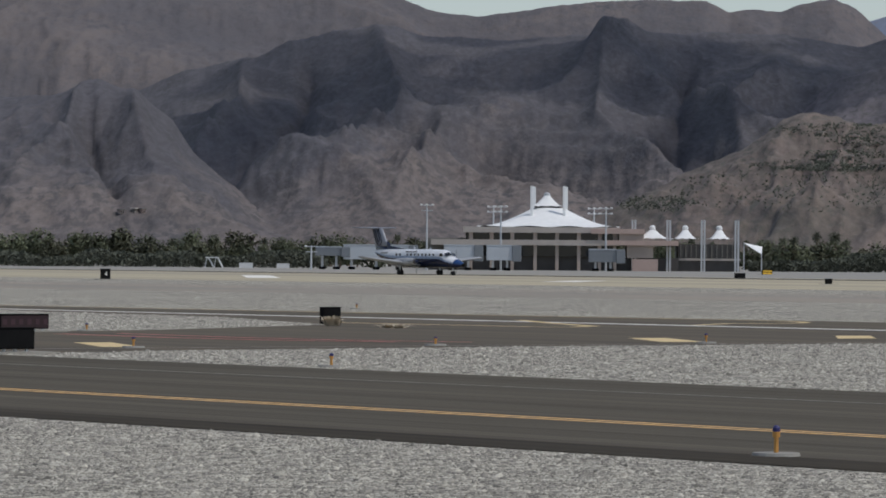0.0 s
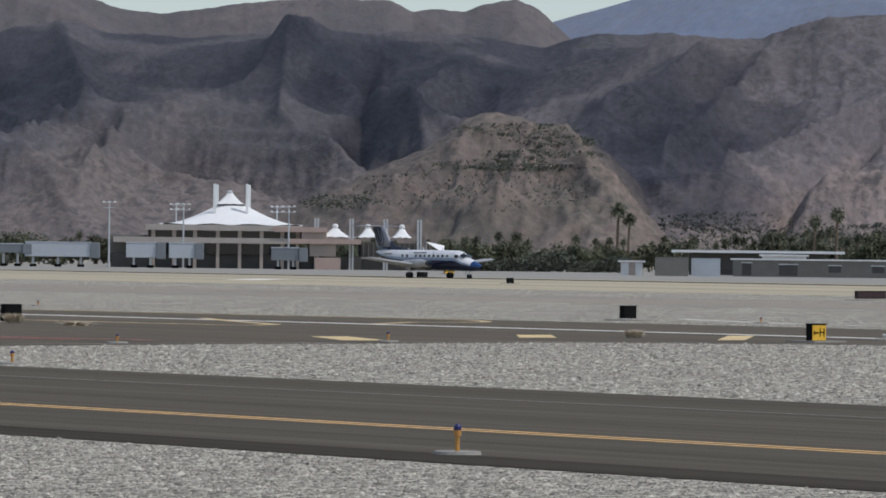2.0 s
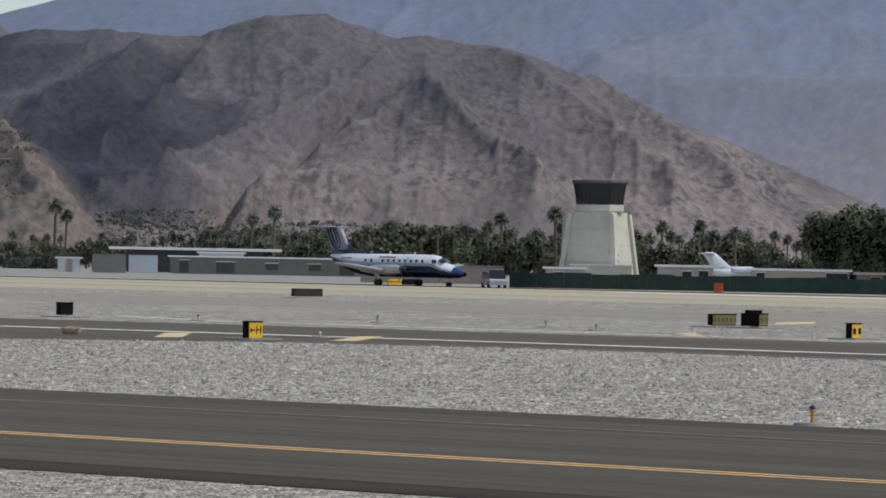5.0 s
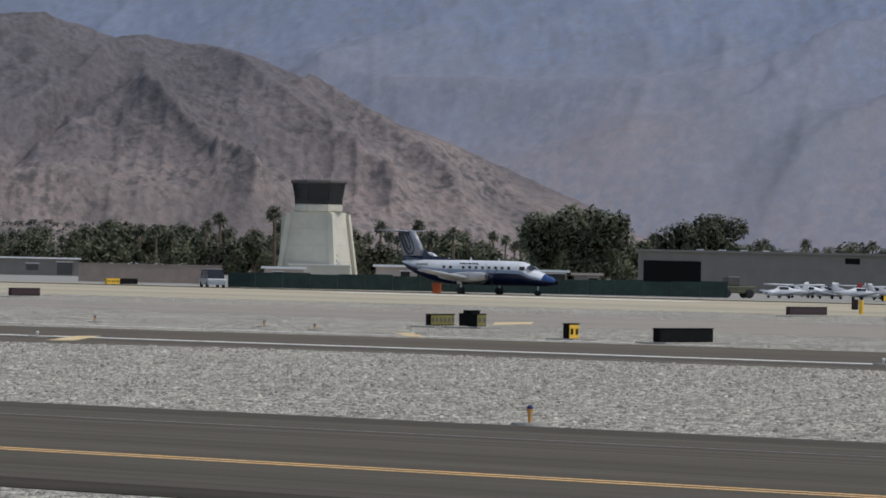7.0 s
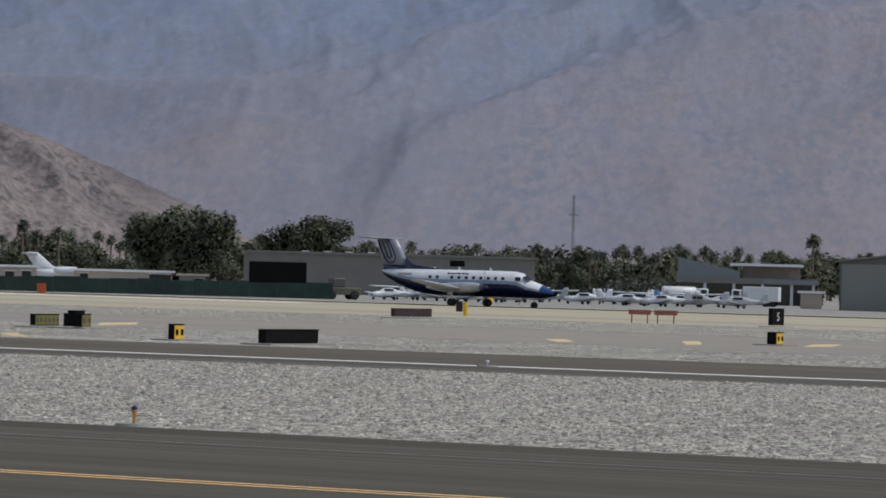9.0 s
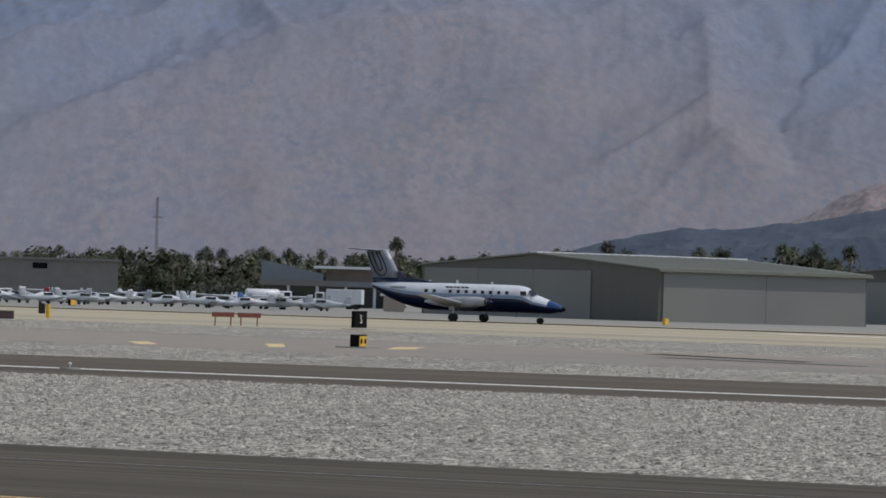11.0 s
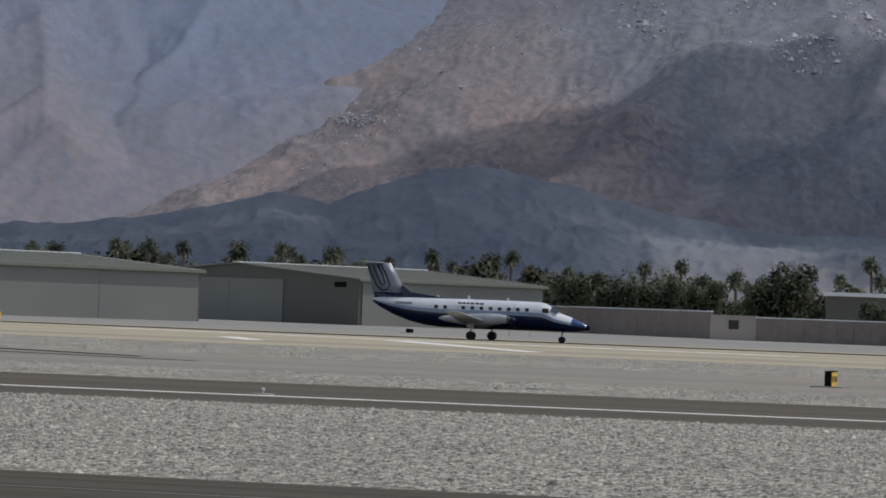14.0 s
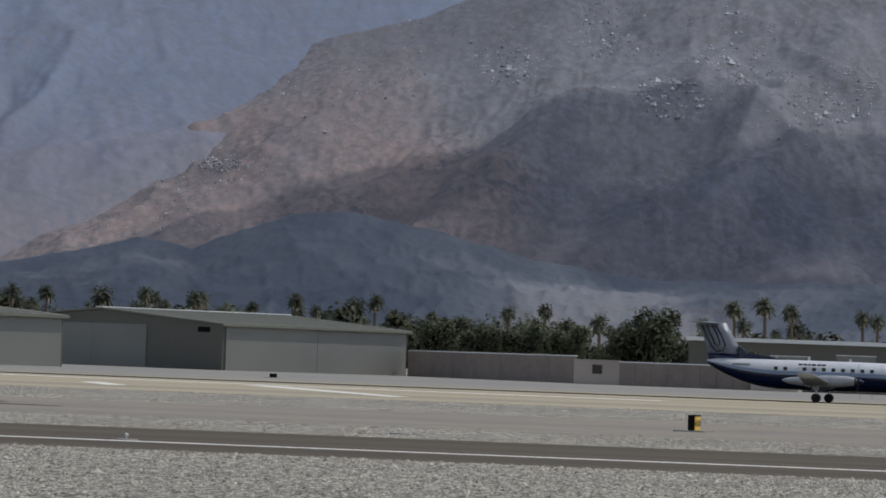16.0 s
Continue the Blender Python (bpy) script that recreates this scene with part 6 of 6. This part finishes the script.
for az, el, d in ((-34.75, 0.78, 800), (-34.4, 0.88, 820), (-34.05, 0.82, 790), (-32.4, 0.76, 800), (-32.72, 0.8, 815), (-28.98, 0.28, 640), (-11.4, 0.78, 720), (-11.75, 0.6, 720), (-14.4, 0.5, 730), (-13.2, 0.5, 740),
                  (-12.6, 0.5, 735), (-10.2, 0.3, 600), (-13.8, 0.45, 745)):
    plant(BIG, az, d, EYE + d * math.tan(radians(el)), 9.7, az * 53 % 360)


def brush(name, az0, az1, dist, h, n, label, seed):
    """A belt of low brush along the foot of the trees."""
    rng = np.random.RandomState(seed)
    a, d = np.radians(rng.uniform(az0, az1, n)), dist + rng.uniform(0, 14, n)
    tall = h * (0.55 + 0.9 * value(np.degrees(a) * 3.1, d * 0 + 2.0, seed))
    c = np.stack([d * np.sin(a), d * np.cos(a), rng.uniform(0, 1, n) ** 0.8 * tall], -1)
    v = (c[:, None, :] + rng.normal(0, 0.28, (n, 3, 3))).reshape(-1, 3)
    v[:, 2] = np.maximum(v[:, 2], 0)
    me = bpy.data.meshes.new(name)
    me.from_pydata(v.tolist(), [], np.arange(3 * n).reshape(-1, 3).tolist())
    me.materials.append(BRUSH)
    tagged(new(name, me), label, "shrubs", kind="stuff")


BRUSH = material("dark_brush_leaf", (0.072, 0.078, 0.055), 0.85, 0.35, 0.5)
brush("brush_belt", -60, -53.3, 812, 2.4, 16000, "dark low brush along the airfield's edge", 31)
brush("brush_belt", -47.6, -44.9, 800, 2.6, 9000, "dark low brush along the airfield's edge", 32)
brush("brush_belt", -29.6, -25.6, 640, 2.0, 7000, "dark low brush behind the parked aircraft", 33)


def make_lattice():
    m = thing("radio_mast", "thin lattice radio mast behind the trees", "mast", ground_pose(-28.98, 1050))
    for x, y in ((-0.4, -0.4), (0.4, -0.4), (0, 0.4)):
        part("chord", tube(bmesh.new(), [(x, y, 0), (x * 0.5, y * 0.5, 24)], 0.07, 5), GREY_WALL, m)
    for i in range(12):
        part("brace", tube(bmesh.new(), [(-0.4, -0.4, 2 * i), (0.36, -0.36, 2 * i + 2)], 0.05, 4), GREY_WALL, m)
    part("crossarm", boxes((-1.2, 1.2, -0.1, 0.1, 19, 19.2)), GREY_WALL, m)


make_lattice()


# ---- houses and scrub on the slopes ----
def on_slope(name, az, el):
    """The place on a mountain that shows at a heading and height angle from the camera's stand."""
    X, Y, Z = SLOPES[name]
    A, E = np.degrees(np.arctan2(X, Y)), np.degrees(np.arctan2(Z - EYE, np.hypot(X, Y)))
    i = np.argmin((A - az) ** 2 + 4 * (E - el) ** 2)
    return Vector((X.flat[i], Y.flat[i], Z.flat[i]))


def house(p, w, seed):
    rng = random.Random(seed)
    az = math.degrees(math.atan2(p.x, p.y))
    h = thing("hillside_house", "pale flat-roofed house on the hillside", "house", pose(p.x, p.y, p.z - 0.8, 0, 0, -az + rng.uniform(-20, 20)), "hillside houses")
    part("wall_block", boxes((-w / 2, w / 2, -1.2, 4, -3, 2.0)), (TAN_WALL, GREY_WALL, PINK_WALL)[seed % 3], h)
    part("roof", boxes((-w / 2 - 0.4, w / 2 + 0.4, -1.6, 4.4, 2.0, 2.35)), (GREY_WALL, ROOF_EDGE)[seed % 2], h)
    for i in range(2):
        x = w * (i - 0.5) * 0.5
        part("window", boxes((x - w * 0.14, x + w * 0.14, -1.25, -1.1, 0.3, 1.5)), DARK_GLASS, h)


for i, (az, el, w) in enumerate(((-46.74, 1.86, 10), (-46.05, 1.76, 12), (-45.95, 1.5, 11), (-46.7, 1.66, 5), (-46.65, 1.37, 5), (-46.3, 1.34, 6), (-46.95, 1.18, 5), (-46.12, 1.2, 5), (-46.4, 1.55, 4), (-45.75, 1.25, 4),
                                 (-47.0, 1.5, 4), (-46.2, 1.62, 4))):
    house(on_slope("house_hill", az, el), w, i)
for i, az in enumerate((-56.12, -55.93, -55.8)):
    house(on_slope("low_hill", az, 0.55), 1.3, i)
for i in range(26):
    az = -44.6 + 3.4 * ((i * 0.618) % 1)
    house(on_slope("rounded_hill", az, 0.28 + 0.22 * ((i * 0.37) % 1)), 2.4 + 0.4 * (i % 3), i)


def scrub(name, slope, spots, n, size, mat, label, seed):
    """Low bushes scattered round spots (heading, height angle, reach) of a slope."""
    rng = np.random.RandomState(seed)
    X, Y, Z = SLOPES[slope]
    A, E = np.degrees(np.arctan2(X, Y)), np.degrees(np.arctan2(Z - EYE, np.hypot(X, Y)))
    verts, faces = [], []
    for az, el, ra, re in spots:
        near = np.argwhere(((A - az) / ra) ** 2 + ((E - el) / re) ** 2 < 1)
        if not len(near):
            continue
        for i, j in near[rng.randint(0, len(near), n)]:
            c = np.array((X[i, j], Y[i, j], Z[i, j])) + rng.normal(0, 3.0, 3) * (1, 1, 0)
            for _ in range(7):
                p, s = c + rng.normal(0, 0.55, 3) * size + (0, 0, size * 0.4), size * rng.uniform(0.4, 0.9)
                q = rng.normal(0, s, (3, 3)) + p
                k = len(verts)
                verts.extend(q.tolist())
                faces.append((k, k + 1, k + 2))
    me = bpy.data.meshes.new(name)
    me.from_pydata(verts, [], faces)
    me.materials.append(mat)
    tagged(new(name, me), label, "shrubs", kind="stuff")


LEAF_SCRUB = material("hillside_scrub_leaf", (0.105, 0.113, 0.085), 0.85, 0.3, 0.6)
scrub("hillside_shrubs", "house_hill", ((-46.7, 1.25, 0.9, 0.07), (-46.2, 1.4, 0.8, 0.06), (-46.5, 1.72, 0.7, 0.1), (-46.0, 1.58, 0.6, 0.08), (-47.0, 0.9, 1.6, 0.3), (-46.4, 1.22, 0.9, 0.05), (-48.8, 0.72, 0.5, 0.1)), 900, 0.42, LEAF_SCRUB, "green shrubs among the hillside houses", 3)
scrub("foothill_shrubs", "rounded_hill", ((-43.5, 0.35, 1.5, 0.3), (-41.5, 0.3, 1.6, 0.2)), 2000, 0.5, LEAF_SCRUB, "green trees at the foot of the hill", 4)
scrub("foothill_shrubs", "granite_slope", ((-28.0, 0.35, 2.5, 0.12), (-24, 0.35, 2.5, 0.12)), 600, 0.9, LEAF_OLIVE, "dark green trees at the foot of the slope", 5)


# ---- boulders on the granite slope ----
def boulders(slope, spots, n, size, seed):
    rng = np.random.RandomState(seed)
    X, Y, Z = SLOPES[slope]
    A, E = np.degrees(np.arctan2(X, Y)), np.degrees(np.arctan2(Z - EYE, np.hypot(X, Y)))
    base = np.array(((1, 0, 0), (-1, 0, 0), (0, 1, 0), (0, -1, 0), (0, 0, 1), (0, 0, -1.0)))
    tri = np.array(((0, 2, 4), (2, 1, 4), (1, 3, 4), (3, 0, 4), (2, 0, 5), (1, 2, 5), (3, 1, 5), (0, 3, 5)))
    vs, fs = [], []
    for az, el, ra, re in spots:
        near = np.argwhere(((A - az) / ra) ** 2 + ((E - el) / re) ** 2 < 1)
        if not len(near):
            continue
        for i, j in near[rng.randint(0, len(near), n)]:
            s = size * rng.lognormal(0, 0.5)
            vs.append(base * rng.uniform(0.5, 1.2, (6, 3)) * s * (1.1, 1.1, 1.0) + (X[i, j] + rng.normal(0, 4), Y[i, j], Z[i, j]))
            fs.append(tri + 6 * len(fs))
    me = bpy.data.meshes.new("boulders")
    me.from_pydata(np.concatenate(vs).tolist(), [], np.concatenate(fs).tolist())
    me.materials.append(BOULDER)
    tagged(new("boulders", me), "pale granite boulders strewn over the slope", "boulders", kind="stuff")


BOULDER = material("granite_boulder", (0.42, 0.415, 0.43), 0.9, 0.3, 0.3, island=0.55)
boulders("granite_slope", ((-19.3, 2.65, 0.9, 0.4), (-20.2, 2.2, 0.8, 0.45), (-17.3, 2.5, 0.7, 0.25), (-18.3, 2.0, 1.2, 0.5), (-15.5, 3.4, 1.5, 0.6), (-13.5, 4.2, 1.8, 0.6), (-11, 4.4, 2, 0.9), (-9.5, 3.6, 1.5, 0.6)), 520, 0.5, 8)
boulders("granite_slope", ((-18.9, 2.75, 0.25, 0.22), (-17.3, 2.5, 0.3, 0.09), (-20.3, 2.3, 0.3, 0.2), (-12.2, 4.6, 0.5, 0.5), (-10.4, 4.3, 0.6, 0.5), (-9.2, 3.7, 0.7, 0.4), (-13.5, 4.0, 0.4, 0.3), (-11.3, 3.6, 0.5, 0.3)), 260, 0.95, 9)


# ---- clouds: they stand out of sight overhead and shade parts of the slopes ----
def cloud(slope, spots, height, label, seed):
    """A cloud of flattened puffs, each of which shades one spot (heading, height angle, half width, half depth) of a slope."""
    c = bmesh.new()
    rng = random.Random(seed)
    for az, el, rx, ry in spots:
        p = on_slope(slope, az, el)
        q = p + sun_dir * ((height + rng.uniform(-20, 20) - p.z) / sun_dir.z)
        bmesh.ops.create_icosphere(c, subdivisions=4, radius=1, matrix=Matrix.Translation(q) @ pose(0, 0, 0, 0, 0, -az) @ Matrix.Diagonal((rx, ry, 22, 1)))
    for v in c.verts:
        n = noise.noise(v.co * 0.016) + 0.6 * noise.noise(v.co * 0.045)
        v.co += Vector((n * 26, (noise.noise(v.co * 0.016 + Vector((9, 9, 9))) + 0.6 * noise.noise(v.co * 0.05)) * 26, n * 8))
    tagged(new("cloud", finish(c, "cloud", CLOUD, True)), label, "cloud", kind="structure")


cloud("shaded_foothill", [(az, e * k, 55, 150) for az, e in ((-23.4, 0.6), (-22.2, 0.9), (-21.0, 0.98), (-19.8, 1.15), (-18.6, 1.45), (-17.4, 1.45), (-16.3, 1.8), (-15.2, 1.8)) for k in (0.25, 0.6, 0.97)]
      + [(-14.2, 1.45, 60, 170), (-14.4, 0.7, 50, 200), (-12.6, 1.25, 60, 90), (-11.2, 1.1, 60, 90), (-9.4, 0.8, 60, 200), (-7.8, 0.7, 70, 260), (-6.0, 0.7, 70, 260)], 1300, "white fair-weather cloud overhead", 1)
cloud("granite_slope", [(az, el, 75, 190) for az, el in ((-16.6, 1.7), (-15.2, 2.1), (-14.2, 1.8), (-13.8, 2.7), (-12.6, 1.7), (-12.2, 2.6), (-10.8, 1.7), (-10.4, 2.5), (-9.0, 1.7), (-8.6, 2.4), (-7.0, 1.8), (-6.5, 2.5))], 1500, "white fair-weather cloud overhead", 4)
cloud("dark_hill", ((-55.4, 1.5, 40, 230), (-54.5, 1.6, 45, 280), (-53.5, 1.9, 50, 300), (-52.6, 2.4, 45, 190), (-51.6, 2.6, 45, 130), (-50.5, 2.6, 50, 130), (-49.4, 2.55, 50, 150), (-48.4, 2.3, 50, 210), (-47.4, 2.2, 50, 250),
                    (-46.5, 2.4, 50, 230), (-48.8, 2.75, 60, 110), (-53.9, 2.5, 50, 140), (-48.3, 1.5, 22, 90)), 1400, "white fair-weather cloud overhead", 2)
cloud("rounded_hill", ((-45.2, 2.0, 30, 200), (-44.4, 2.3, 32, 170), (-46.2, 2.1, 45, 240), (-43.5, 2.5, 25, 110), (-45.0, 1.3, 30, 170), (-44.3, 1.5, 32, 170), (-43.6, 1.8, 26, 140), (-44.6, 0.8, 30, 120), (-43.9, 0.9, 26, 110)),
      1300, "small white cloud overhead", 3)


# ---- loose stones: countless, joined by strip ----
def stones(name, x0, x1, y0, y1, n, size, seed, label, edge=None):
    rng = np.random.RandomState(seed)
    x, y = rng.uniform(x0, x1, n), rng.uniform(y0, y1, n)
    a = np.degrees(np.arctan2(x, y))
    keep = (a > -58.6) & (a < -7.4)
    if edge is not None:
        keep &= edge(x, y)
    x, y = x[keep], y[keep]
    n = len(x)
    s = size * rng.lognormal(0, 0.35, n)
    base = np.array(((1, 0, 0), (-0.5, 0.87, 0), (-0.5, -0.87, 0), (0.25, 0.05, 0.9), (-0.4, 0.1, 0.95)))
    tri = np.array(((0, 1, 3), (1, 4, 3), (1, 2, 4), (2, 3, 4), (2, 0, 3)))
    turn = rng.uniform(0, math.tau, n)
    v = base[None] * rng.uniform(0.6, 1.25, (n, 5, 3)) * s[:, None, None] * np.array((1, 1, 0.55))
    c, d = np.cos(turn)[:, None], np.sin(turn)[:, None]
    co = np.stack([v[..., 0] * c - v[..., 1] * d + x[:, None], v[..., 0] * d + v[..., 1] * c + y[:, None], v[..., 2] - 0.005], -1).reshape(-1, 3)
    f = (tri[None] + 5 * np.arange(n)[:, None, None]).reshape(-1, 3)
    me = bpy.data.meshes.new(name)
    me.vertices.add(len(co))
    me.vertices.foreach_set("co", co.ravel())
    me.loops.add(f.size)
    me.loops.foreach_set("vertex_index", f.ravel())
    me.polygons.add(len(f))
    me.polygons.foreach_set("loop_start", np.arange(0, f.size, 3))
    me.update(calc_edges=True)
    me.materials.append(STONE)
    tagged(new(name, me), label, "gravel", kind="stuff")


def off_cross(x, y):
    """Keeps stones off the branch of the worn strip."""
    cx = np.array([p[0] for p in CROSS])
    cy = np.array([p[1] for p in CROSS])
    inside = np.zeros(len(x), bool)
    j = len(cx) - 1
    for i in range(len(cx)):
        cut = ((cy[i] > y) != (cy[j] > y)) & (x < (cx[j] - cx[i]) * (y - cy[i]) / (cy[j] - cy[i] + 1e-12) + cx[i])
        inside ^= cut
        j = i
    return ~inside


stones("gravel_stones", -56, -18, 24, 35.2, 120000, 0.026, 1, "loose grey gravel stones before the taxiway")
stones("gravel_stones", -160, -8, 56.8, 101, 280000, 0.038, 2, "loose grey gravel stones between the taxiways", off_cross)
stones("gravel_stones", -200, 20, 102, 150, 70000, 0.036, 3, "loose grey gravel stones beyond the strip", lambda x, y: off_cross(x, y) & (y > 119))
stones("gravel_stones", -330, 20, 190, 238, 60000, 0.042, 4, "loose grey gravel stones beside the runway")

motions()
